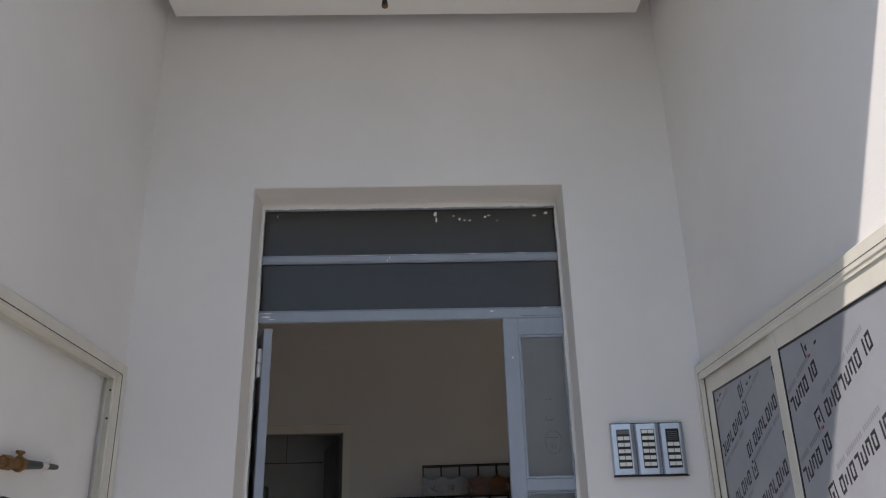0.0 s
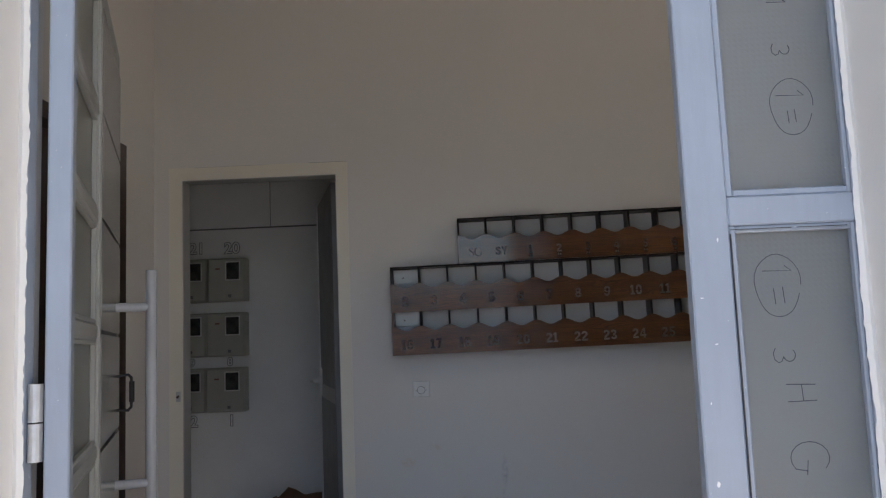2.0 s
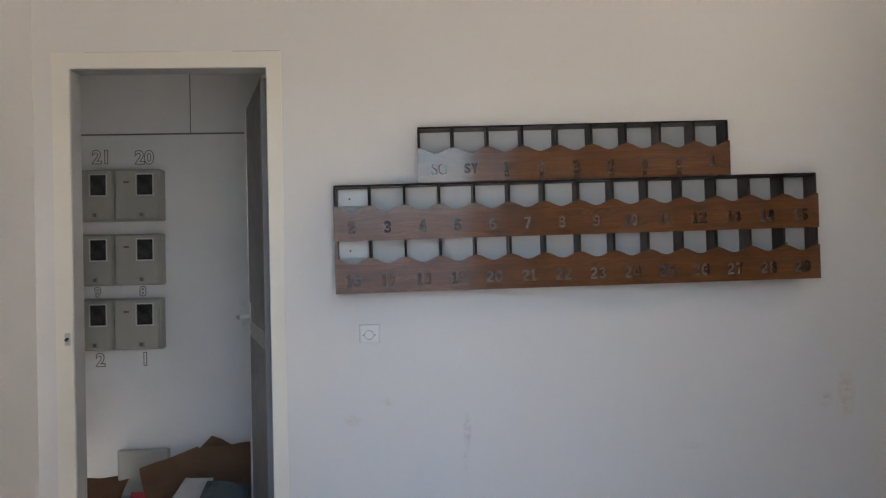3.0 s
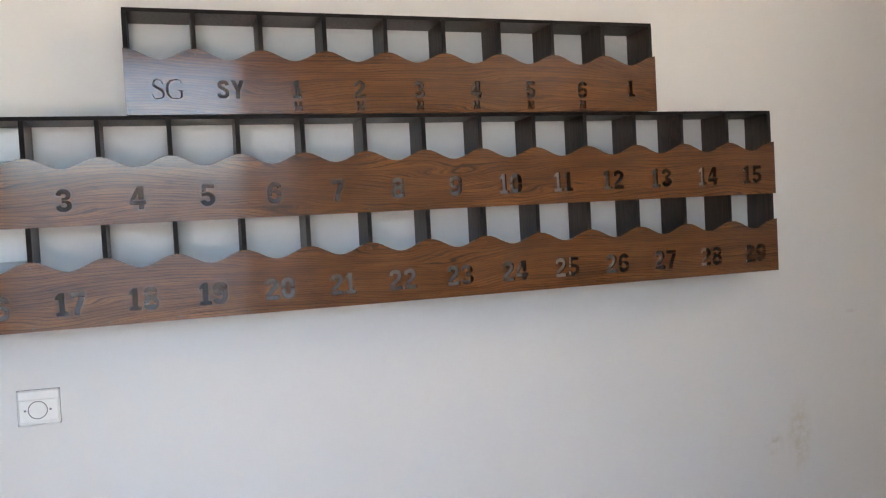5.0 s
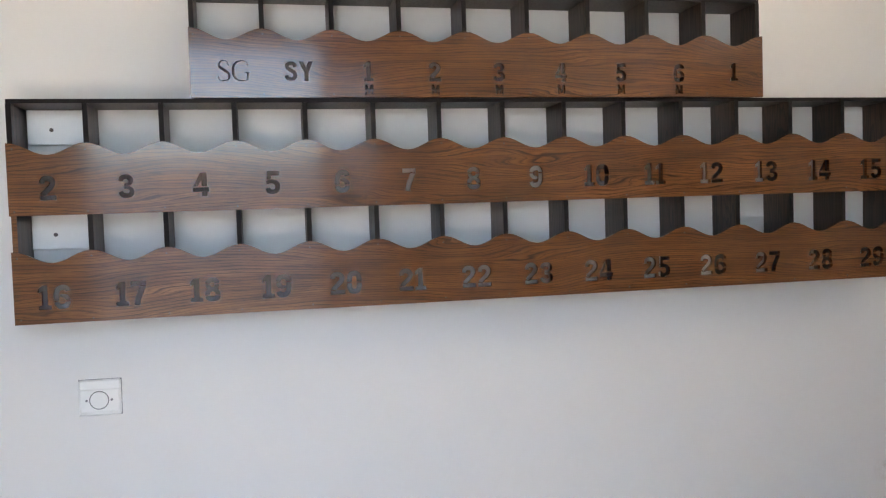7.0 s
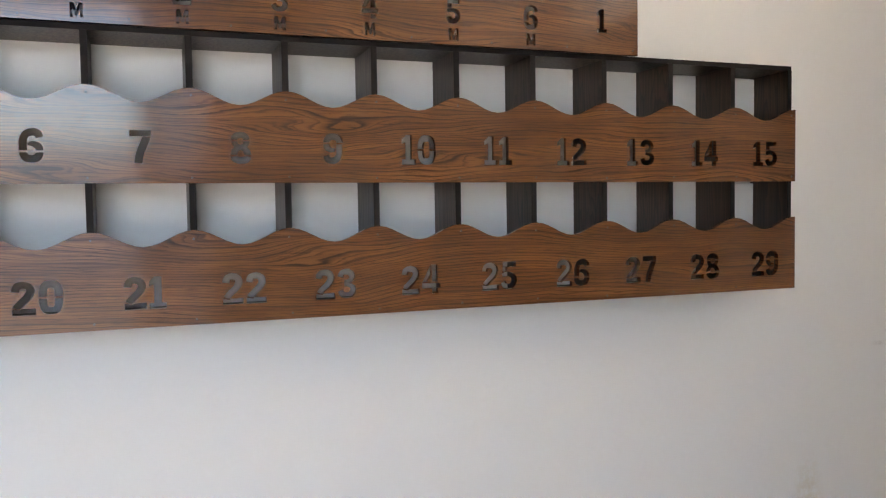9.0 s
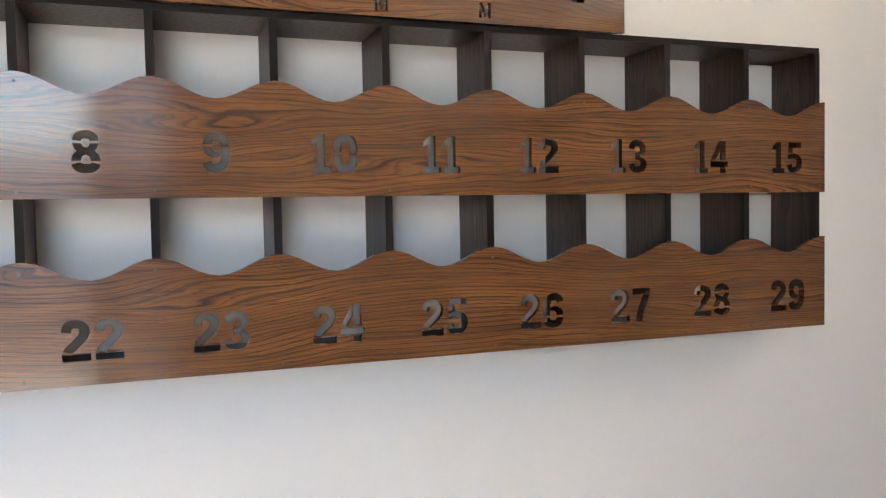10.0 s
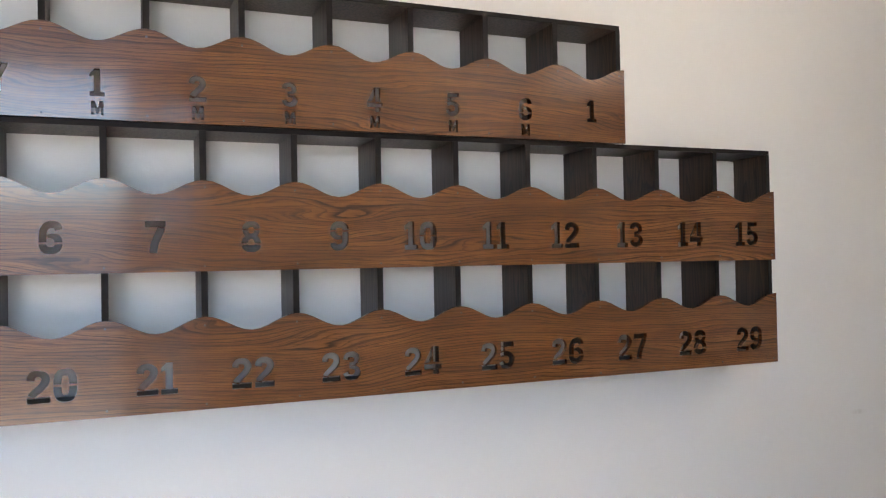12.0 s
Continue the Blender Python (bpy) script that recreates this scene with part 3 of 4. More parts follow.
part("joint_line", boxes((-0.42, 1.04, FY0 - 0.0008, FY0 + 0.002, 2.2745, 2.2755), (-0.42, 1.04, FY0 - 0.0008, FY0 + 0.002, 2.5585, 2.5595), (-0.42, 1.04, FY0 - 0.0008, FY0 + 0.002, 2.5295, 2.5303), (0.84, 1.05, FY0 - 0.0008, FY0 + 0.002, 2.236, 2.2372), (0.8225, 0.8245, FY0 - 0.0008, FY0 + 0.002, 0.7, 1.41), (0.824, 0.93, FY0 - 0.0008, FY0 + 0.002, 1.4165, 1.4177),
                         (0.94, 1.026, FY0 - 0.0008, FY0 + 0.002, 1.4165, 1.4177)), BLACK, frame_ob)


def ragged(bm, x0, x1, z0, z1, y, n, along_x, depth=0.006):
    """A hand-laid bead of filler with a wavering edge."""
    last = None
    for i in range(n + 1):
        f = i / n
        w = 0.78 + 0.2 * noise.noise(Vector((0.11 * i, x0 * 7, z1))) + random.uniform(-0.07, 0.07)
        if along_x:
            x, a, b = x0 + (x1 - x0) * f, z1, z1 - (z1 - z0) * w
            pts = ((x, y, a), (x, y - depth * w, (a + b) / 2), (x, y, b))
        else:
            z, a, b = z0 + (z1 - z0) * f, x0, x0 + (x1 - x0) * w
            pts = ((a, y, z), ((a + b) / 2, y - depth * w, z), (b, y, z))
        cur = [bm.verts.new(p) for p in pts]
        if last:
            for k in range(2):
                bm.faces.new((last[k], last[k + 1], cur[k + 1], cur[k]))
        last = cur
    return bm


part("filler_bead", ragged(bmesh.new(), OX0 + 0.003, OX0 + 0.027, 0, 2.84, FY0 - 0.001, 260, False), FILLER, frame_ob, "ragged white filler bead")
part("filler_bead", ragged(bmesh.new(), OX1 - 0.003, OX1 - 0.024, 0, 2.84, FY0 - 0.001, 260, False), FILLER, frame_ob, "ragged white filler bead")
part("filler_bead", ragged(bmesh.new(), OX0 + 0.01, OX1 - 0.01, 2.806, 2.847, FY0 - 0.001, 160, True), FILLER, frame_ob, "ragged white filler bead")
bm = bmesh.new()


def splash(bm, x, z, w, h, y, sides=9):
    vs = [bm.verts.new((x + 0.75 * w * random.uniform(0.5, 1.2) * math.cos(a), y, z + 0.8 * h * random.uniform(0.5, 1.2) * math.sin(a))) for a in [2 * math.pi * k / sides for k in range(sides)]]
    bm.faces.new(vs)


for x, z, w, h in ((0.437, 2.785, 0.016, 0.020), (0.442, 2.757, 0.007, 0.020), (0.56, 2.757, 0.008, 0.010), (0.585, 2.752, 0.010, 0.004), (0.612, 2.75, 0.010, 0.004), (0.69, 2.768, 0.012, 0.007),
                   (0.71, 2.776, 0.014, 0.004), (0.94, 2.772, 0.016, 0.006), (1.0, 2.785, 0.014, 0.012), (-0.36, 2.785, 0.003, 0.010), (0.53, 2.775, 0.010, 0.004), (0.75, 2.748, 0.010, 0.003)):
    splash(bm, x, z, w, h, FY0 + 0.017)
part("paint_splash", bm, FILLER, frame_ob, "white paint chips")
bm = bmesh.new()
for x, z, w, h in ((0.08, 2.561, 0.1, 0.002), (0.205, 2.545, 0.003, 0.016), (0.196, 2.533, 0.007, 0.006), (0.33, 2.562, 0.02, 0.003), (0.62, 2.562, 0.025, 0.003), (0.86, 2.562, 0.045, 0.003), (0.70, 2.262, 0.016, 0.005),
                   (0.96, 2.277, 0.03, 0.003), (-0.38, 2.268, 0.03, 0.003), (-0.385, 2.25, 0.03, 0.008), (-0.36, 2.238, 0.03, 0.003), (0.79, 2.03, 0.004, 0.009), (0.80, 1.40, 0.002, 0.006), (0.785, 1.22, 0.004, 0.002),
                   (0.77, 0.985, 0.006, 0.006), (0.768, 1.12, 0.002, 0.004), (0.765, 1.30, 0.005, 0.002)):
    splash(bm, x, z, w, h, FY0 - 0.0015)
part("paint_splash", bm, FILLER, frame_ob, "white paint chips")


def scribble():
    y = FY0 + 0.0195

    def ring(x, z, rx, rz):
        wire("scribble", [(x + rx * math.cos(a) * (1 + 0.06 * math.sin(3 * a)), y, z + rz * math.sin(a)) for a in [0.25 * k for k in range(25)]], 0.0006, MARKER, frame_ob, "marker ring")

    arc = lambda a0, a1, rx, ry: [(rx * math.cos(radians(a0 + (a1 - a0) * k / 12)), ry * math.sin(radians(a0 + (a1 - a0) * k / 12))) for k in range(13)]
    strokes = {"1": [[(-0.14, 0.28), (0.04, 0.5), (0.02, -0.5)]], "=": [[(-0.3, 0.16), (0.28, 0.2)], [(-0.26, -0.16), (0.3, -0.12)]], "H": [[(-0.3, -0.5), (-0.27, 0.5)], [(0.3, -0.48), (0.28, 0.5)], [(-0.28, 0.02), (0.3, 0.05)]],
               "3": [arc(140, -80, 0.26, 0.24), [(0.05, -0.24), (0.24, -0.32), (0.3, -0.46), (0.16, -0.62), (-0.1, -0.66), (-0.3, -0.56)]], "G": [arc(50, 310, 0.42, 0.5) + [(0.32, -0.1)], [(0.05, -0.06), (0.42, -0.1)]],
               "(": [arc(120, 240, 0.3, 0.6)], ")": [arc(60, -60, 0.3, 0.6)]}

    def write(body, x, z, size, y, sideways):
        for line in strokes[body]:
            pts = [(x + v * size, y, z - h * size) if sideways else (x + h * size, y, z + v * size) for h, v in line]
            wire("scribble", pts, 0.0007, MARKER, frame_ob, "grey marker writing")

    for body, x, z, size in (("1", 0.905, 1.345, 0.05), ("=", 0.905, 1.30, 0.05), ("3", 0.915, 1.196, 0.042), ("H", 0.93, 1.131, 0.05), ("G", 0.935, 1.02, 0.066), ("1", 0.955, 1.66, 0.05), ("=", 0.955, 1.62, 0.04), ("3", 0.953, 1.745, 0.036), ("1", 0.945, 1.835, 0.035)):
        write(body, x, z, size, y, True)
    ring(0.905, 1.318, 0.040, 0.055)
    ring(0.957, 1.638, 0.038, 0.052)
    for body, x, z in (("(", 0.585, 2.415), ("1", 0.603, 2.41), (")", 0.622, 2.415)):
        write(body, x, z, 0.055, FY0 + 0.0172, False)


scribble()

# ---- entrance door leaf, standing open into the hall ----
HINGE = Vector((-0.356, -2.475, 0.0))
LEAF_END = Vector((-0.737, -1.40, 0.0))
LW = (LEAF_END - HINGE).length
ANG = math.degrees(math.atan2(LEAF_END.y - HINGE.y, LEAF_END.x - HINGE.x))
leaf = thing("entrance_door_leaf", pose(HINGE.x, HINGE.y, 0.012, 0, 0, ANG), "blue-grey steel door leaf with small panes, standing open", "door", placed=False)
# in the leaf's own axes x runs from the hinge to the lock, and -y is the outer face
TH = 0.042
part("hinge_stile", boxes((0, 0.055, 0, TH, 0, 2.19), b=0.003), BLUE, leaf)
part("lock_stile", boxes((LW - 0.05, LW, 0, TH, 0, 2.19), b=0.003), LEAFP, leaf)
part("mullion", boxes((0.515, 0.555, -0.002, TH, 0.1, 2.12), b=0.004), LEAFP, leaf)
part("top_rail", boxes((0.055, LW - 0.05, 0, TH, 2.12, 2.19), b=0.003), LEAFP, leaf)
part("bottom_rail", boxes((0.055, LW - 0.05, 0, TH, 0, 0.1), b=0.003), LEAFP, leaf)
ZB = [0.10, 0.43, 0.715, 1.0, 1.285, 1.565, 1.835, 2.12]
for i in range(7):
    z0, z1 = ZB[i], ZB[i + 1]
    if i:
        part("glazing_bar", boxes((0.055, 0.515, 0.002, TH - 0.002, z0 - 0.02, z0 + 0.02), b=0.007), LEAFP, leaf)
    a, b = z0 + (0.02 if i else 0), z1 - (0.02 if i < 6 else 0)
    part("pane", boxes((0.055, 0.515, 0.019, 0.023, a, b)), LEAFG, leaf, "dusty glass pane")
    part("bead", boxes((0.055, 0.066, 0.006, 0.019, a, b), (0.504, 0.515, 0.006, 0.019, a, b), (0.066, 0.504, 0.006, 0.019, b - 0.01, b), (0.066, 0.504, 0.006, 0.019, a, a + 0.01), b=0.002), LEAFP, leaf)
    part("sheet_pane", boxes((0.556, LW - 0.002, -0.0035, -0.0005, z0 + 0.005, z1 - 0.005), b=0.001), SHEET, leaf, "smooth grey sheet with dark joints")
    part("backing", boxes((0.556, LW - 0.05, 0.004, 0.012, z0, z1)), BLACK, leaf)
part("pull_bar", rod(bmesh.new(), (0.98, -0.103, 0.70), (0.98, -0.103, 1.476), 0.0165, 20), TUBE, leaf, "grey tubular pull handle", smooth=False)
for z in (0.85, 1.365):
    part("stand_off", rod(bmesh.new(), (0.98, -0.004, z), (0.98, -0.096, z), 0.0135, 16), TUBE, leaf)
wire("grab_handle", [(1.09, -0.003, 1.16), (1.09, -0.032, 1.163), (1.09, -0.041, 1.155), (1.09, -0.043, 1.11), (1.09, -0.041, 1.065), (1.09, -0.032, 1.055), (1.09, -0.003, 1.057)], 0.0045, BLACK, leaf, "black grab handle")
part("grip", rod(bmesh.new(), (1.09, -0.0425, 1.08), (1.09, -0.0425, 1.143), 0.008, 12), BLACK, leaf)
part("lock_plate", boxes((LW, LW + 0.002, 0.008, 0.034, 0.94, 1.18)), GALV, leaf)
part("latch", boxes((LW + 0.002, LW + 0.012, 0.014, 0.028, 0.985, 1.005), b=0.002), BRASS, leaf)
for z in (0.30, 1.05, 1.95):
    part("hinge", rod(rod(bmesh.new(), (0.004, 0.056, z), (0.004, 0.056, z + 0.066), 0.0125, 14), (0.004, 0.056, z + 0.069), (0.004, 0.056, z + 0.135), 0.0125, 14), GALV, leaf, "worn steel hinge")

# ---- hall ----
CX0, CX1, CZ = -1.067, -0.27, 2.105
HC = 3.65
setting("floor", boxes((HALL_X0 - 0.4, HALL_X1 + 0.4, FRONT_Y, 1.9, -0.3, 0.0)), TILE, "beige tiled hall floor", "floor")
setting("wall_north", boxes((-2.2, CX0, WALL_Y, WALL_Y + 0.1, 0, 4.2), (CX1, HALL_X1 + 0.2, WALL_Y, WALL_Y + 0.1, 0, 4.2), (CX0, CX1, WALL_Y, WALL_Y + 0.1, CZ, 4.2)), HALL,
        "off-white painted hall wall with scuffs", "wall")
DY0, DY1, DZ = -1.18, -0.358, 2.13
setting("wall_west", boxes((HALL_X0 - 0.2, HALL_X0, BACK_Y, DY0, 0, 4.2), (HALL_X0 - 0.2, HALL_X0, DY1, WALL_Y, 0, 4.2), (HALL_X0 - 0.2, HALL_X0, DY0, DY1, DZ, 4.2)), HALL,
        "off-white painted hall wall with a brown door", "wall")
# invented opening, never in view, sized to brighten the hall from the right
WY0, WY1, WZ0, WZ1 = -2.3, -0.9, 2.2, 3.4
setting("wall_east", boxes((HALL_X1, HALL_X1 + 0.2, BACK_Y, WY0, 0, 4.2), (HALL_X1, HALL_X1 + 0.2, WY1, WALL_Y, 0, 4.2), (HALL_X1, HALL_X1 + 0.2, WY0, WY1, 0, WZ0), (HALL_X1, HALL_X1 + 0.2, WY0, WY1, WZ1, 4.2)), HALL,
        "plain off-white hall wall, unseen, with a high opening added to let light in", "wall")
setting("ceiling", boxes((HALL_X0, HALL_X1, BACK_Y, WALL_Y, HC, HC + 0.15)), CEIL, "white hall ceiling", "ceiling")
setting("trim", boxes((CX0 - 0.065, CX0 + 0.003, WALL_Y - 0.005, WALL_Y + 0.1, 0, CZ + 0.062), (CX1 - 0.003, CX1 + 0.055, WALL_Y - 0.005, WALL_Y + 0.1, 0, CZ + 0.062), (CX0 + 0.003, CX1 - 0.003, WALL_Y - 0.005, WALL_Y + 0.1, CZ - 0.003, CZ + 0.062)), CREAM,
        "cream painted surround of the closet doorway", "trim")
setting("trim_jamb", boxes((CX0 + 0.003, CX0 + 0.007, WALL_Y + 0.002, WALL_Y + 0.1, 0, CZ - 0.007), (CX1 - 0.007, CX1 - 0.003, WALL_Y + 0.002, WALL_Y + 0.1, 0, CZ - 0.007), (CX0 + 0.003, CX1 - 0.003, WALL_Y + 0.002, WALL_Y + 0.1, CZ - 0.007, CZ - 0.003)), JAMB,
        "grey painted lining of the closet doorway", "trim")

setting("trim_crack", boxes((-0.41, CX1 + 0.055, WALL_Y - 0.0056, WALL_Y - 0.004, CZ + 0.0605, CZ + 0.0618), (-1.0, -0.62, WALL_Y - 0.0056, WALL_Y - 0.004, CZ + 0.0612, CZ + 0.0618)), GREYL, "fine dark crack along the top of the surround", "trim")
catch = thing("door_catch", pose(CX0 - 0.02, WALL_Y - 0.005, 1.01), "small steel catch fixed to the closet door surround", "catch")
part("plate", boxes((CX0 - 0.030, CX0 - 0.008, WALL_Y - 0.008, WALL_Y - 0.0045, 0.985, 1.035), b=0.001), GALV, catch)
part("keep", rod(bmesh.new(), (CX0 - 0.019, WALL_Y - 0.008, 1.012), (CX0 - 0.019, WALL_Y - 0.022, 1.008), 0.006, 10), SCREW, catch)
side = thing("door_1", pose(HALL_X0, -0.7, 0), "dark brown varnished wooden door in the hall wall, closed", "door", kind="structure")
part("jamb", boxes((HALL_X0 - 0.12, HALL_X0 + 0.022, DY1, DY1 + 0.078, 0, DZ + 0.07), b=0.004), BROWN, side)
part("jamb", boxes((HALL_X0 - 0.12, HALL_X0 + 0.022, DY0 - 0.078, DY0, 0, DZ + 0.07), b=0.004), BROWN, side)
part("lintel", boxes((HALL_X0 - 0.12, HALL_X0 + 0.02, DY0, DY1, DZ, DZ + 0.07), b=0.004), BROWN, side)
part("door_panel", boxes((HALL_X0 - 0.09, HALL_X0 - 0.045, DY0 + 0.003, DY1 - 0.003, 0.005, DZ - 0.003), b=0.002), BROWN, side)
part("strike_plate", boxes((HALL_X0 - 0.04, HALL_X0 - 0.02, DY1 - 0.0015, DY1 + 0.001, 0.95, 1.2)), GALV, side)
part("handle", rod(rod(bmesh.new(), (HALL_X0 - 0.045, DY1 - 0.07, 1.03), (HALL_X0 + 0.0, DY1 - 0.07, 1.03), 0.009), (HALL_X0, DY1 - 0.06, 1.03), (HALL_X0, DY1 - 0.18, 1.03), 0.008), GALV, side)

# ---- meter closet ----
KX0, KX1, KY = -1.75, 0.15, 1.45
KY0 = WALL_Y + 0.1
setting("wall_closet_west", boxes((KX0 - 0.1, KX0, KY0, KY + 0.1, 0, 2.75)), CLOSET, "grey-white plastered closet wall", "wall")
setting("wall_closet_east", boxes((KX1, KX1 + 0.1, KY0, KY + 0.1, 0, 2.75)), CLOSET, "grey-white plastered closet wall", "wall")
setting("wall_closet_north", boxes((KX0, KX1, KY, KY + 0.1, 0, 2.75)), CLOSET, "grey-white plastered closet wall behind the meters", "wall")
setting("ceiling_closet", boxes((KX0 - 0.1, KX1 + 0.1, KY0, KY + 0.1, 2.75, 2.85)), CEIL, "white closet ceiling", "ceiling")
cover = thing("duct_cover", pose(-0.9, KY, 2.06), "grey board cover in two sheets above the meters", "cover board")
part("board", boxes((KX0 + 0.01, -0.937, KY - 0.014, KY - 0.001, 2.046, 2.74), b=0.002), CLOSET, cover)
part("board", boxes((-0.931, KX1 - 0.01, KY - 0.014, KY - 0.001, 2.046, 2.74), b=0.002), CLOSET, cover)
part("joint", boxes((KX0 + 0.01, KX1 - 0.01, KY - 0.013, KY - 0.001, 2.038, 2.0455), (-0.9365, -0.9315, KY - 0.006, KY - 0.001, 2.046, 2.74)), GREYL, cover, "dark open joint")

m0 = thing("meter_box", pose(-1.21, KY, 1.545), "grey-beige plastic electricity meter box with a smoky window", "meter box", "meter boxes in the closet", placed=False)
W, HH, D = 0.252, 0.288, 0.115
part("housing", boxes((-W / 2, W / 2, -D + 0.03, 0, 0, HH), b=0.006), METER, m0)
lid = part("lid", boxes((-W / 2 + 0.004, W / 2 - 0.004, -D, -D + 0.028, 0.004, HH - 0.004), b=0.008), METER, m0)
part("window_frame", boxes((-0.004, 0.004, -D - 0.006, -D, 0.136, 0.264), (0.088, 0.096, -D - 0.006, -D, 0.136, 0.264), (0.004, 0.088, -D - 0.006, -D, 0.256, 0.264), (0.004, 0.088, -D - 0.006, -D, 0.136, 0.144), b=0.002), PALEM, lid, "pale window frame")
part("window_pane", boxes((0.004, 0.088, -D - 0.003, -D + 0.001, 0.144, 0.256)), WINDOW, lid)
part("latch", boxes((0.004, 0.042, -D - 0.008, -D, 0.018, 0.05), b=0.003), METER, lid)
part("latch_hole", boxes((0.016, 0.036, -D - 0.0088, -D - 0.007, 0.024, 0.044)), GREYL, lid)
part("maker_plate", boxes((-0.071, -0.041, -D - 0.0012, -D, 0.21, 0.221)), RUST, lid, "small red-brown plate")
for cx, zz in ((-1.465, 1.545), (-1.215, 1.184), (-1.47, 1.184), (-1.222, 0.823), (-1.477, 0.823)):
    copy_thing(m0, pose(cx, KY, zz))
for body, x, z, s in (("21", -1.44, 1.912, 0.105), ("20", -1.2, 1.907, 0.105), ("9", -1.475, 1.145, 0.07), ("8", -1.222, 1.145, 0.07), ("2", -1.465, 0.758, 0.1), ("1", -1.215, 0.758, 0.1)):
    n = thing("stencil_number", pose(x, KY, z), "outlined number drawn on the wall beside a meter box", "number", "numbers on the closet wall")
    flat_text("number_outline", body, s, Matrix.Translation((x, KY - 0.001, z)) @ UP, GREYL, n, bold=0.003, outline=0.0021)

# the closet's own door, opened inwards
ka = 15.6
kd = thing("closet_door", pose(CX1 - 0.012, KY0 + 0.004, 0.01, 0, 0, 90 + ka), "grey painted closet door standing open inwards, with a broken lever", "door", placed=False)
part("leaf", boxes((0, 0.76, 0, 0.036, 0, 2.07), b=0.003), GREYDOOR, kd)
# highlight along the door's corner, built as a protruding white strip
part("edge_highlight", boxes((0.742, 0.762, 0.030, 0.044, 0, 2.07), b=0.001), WHITEP, kd, "white strip standing for the highlight on the door edge")
part("handle_plate", boxes((0.67, 0.725, 0.036, 0.043, 0.93, 1.09), b=0.002), WHITEP, kd, "pale lock plate")
part("lock_rail", boxes((0.02, 0.66, 0.0362, 0.039, 0.925, 1.0), b=0.001), JAMB, kd, "lighter grey lock rail")
part("lever", rod(rod(bmesh.new(), (0.70, 0.036, 1.02), (0.70, 0.082, 1.02), 0.013), (0.69, 0.078, 1.022), (0.785, 0.088, 1.010), 0.013), WHITEP, kd, "pale lever handle")
part("key_tag", rod(bmesh.new(), (0.745, 0.07, 0.965), (0.748, 0.07, 1.0), 0.006), WHITEP, kd)


def card_mesh(pts, thick, bend=0.02):
    """A stiff sheet of card through four corners, a little buckled, with thickness."""
    a, b, c, d = (Vector(p) for p in pts)
    bm = bmesh.new()
    n = 7
    nor = (b - a).cross(d - a).normalized()
    grid = []
    for i in range(n + 1):
        row = []
        for j in range(n + 1):
            u, v = i / n, j / n
            p = a * (1 - u) * (1 - v) + b * u * (1 - v) + c * u * v + d * (1 - u) * v
            edge = 0.012 * (noise.noise(p * 9) if i in (0, n) or j in (0, n) else 0)
            row.append(bm.verts.new(p + nor * bend * noise.noise(p * 5.0) + Vector((edge, 0, edge))))
        grid.append(row)
    for i in range(n):
        for j in range(n):
            bm.faces.new((grid[i][j], grid[i + 1][j], grid[i + 1][j + 1], grid[i][j + 1]))
    ext = bmesh.ops.extrude_face_region(bm, geom=list(bm.faces))["geom"]
    bmesh.ops.translate(bm, vec=nor * thick, verts=[e for e in ext if isinstance(e, bmesh.types.BMVert)])
    return bm


def sheet(name, pts, thick, mat, label, category, bend=0.02):
    return tagged(part(name, card_mesh(pts, thick, bend), mat), label, category)


carton = thing("carton", pose(-0.85, 1.18, 0), "crushed brown cardboard carton with open flaps in the closet", "carton")
card = (("side_panel", [(-1.07, 1.04, 0.0), (-0.86, 1.22, 0.0), (-0.89, 1.26, 0.287), (-1.16, 1.15, 0.215)], 0.02), ("back_panel", [(-0.86, 1.222, 0.0), (-0.52, 1.28, 0.0), (-0.55, 1.33, 0.305), (-0.89, 1.262, 0.282)], 0.03),
        ("flap", [(-0.885, 1.262, 0.27), (-0.70, 1.30, 0.29), (-0.76, 1.33, 0.318), (-0.82, 1.32, 0.338)], 0.01), ("flap", [(-0.66, 1.0, 0.0), (-0.50, 1.05, 0.0), (-0.50, 1.15, 0.23), (-0.60, 1.1, 0.17)], 0.02),
        ("front_panel", [(-1.06, 1.0, 0.0), (-0.60, 0.98, 0.0), (-0.62, 1.03, 0.07), (-1.0, 1.05, 0.10)], 0.02))
for name, corners, bend in card:
    part(name, card_mesh(corners, 0.005, bend), CARD, carton)
sheet("cardboard_sheet", [(-1.6, 1.25, 0.0), (-1.3, 1.2, 0.0), (-1.3, 1.42, 0.10), (-1.6, 1.43, 0.10)], 0.006, CARD, "low brown cardboard strip by the closet wall", "cardboard", 0.02)
sheet("crumpled_sheet", [(-1.0, 0.90, 0.0), (-0.74, 0.92, 0.0), (-0.735, 1.01, 0.185), (-0.88, 1.02, 0.20)], 0.003, PAPER, "crumpled off-white plastic sheet leaning on the carton", "plastic sheet", 0.05)
sheet("rubbish_bag", [(-0.80, 0.82, 0.0), (-0.52, 0.84, 0.0), (-0.54, 0.95, 0.15), (-0.74, 0.94, 0.165)], 0.05, TAPE, "small crumpled black rubbish bag by the carton", "bag", 0.08)
sheet("paper_scrap", [(-0.60, 0.80, 0.0), (-0.53, 0.80, 0.0), (-0.53, 0.83, 0.085), (-0.585, 0.83, 0.10)], 0.003, LABEL, "scrap of white paper beside the black bag", "paper", 0.06)
sheet("red_scrap", [(-1.24, 1.26, 0.0), (-1.13, 1.24, 0.0), (-1.13, 1.27, 0.055), (-1.24, 1.29, 0.05)], 0.012, INKR, "small red scrap lying by the carton", "scrap", 0.02)
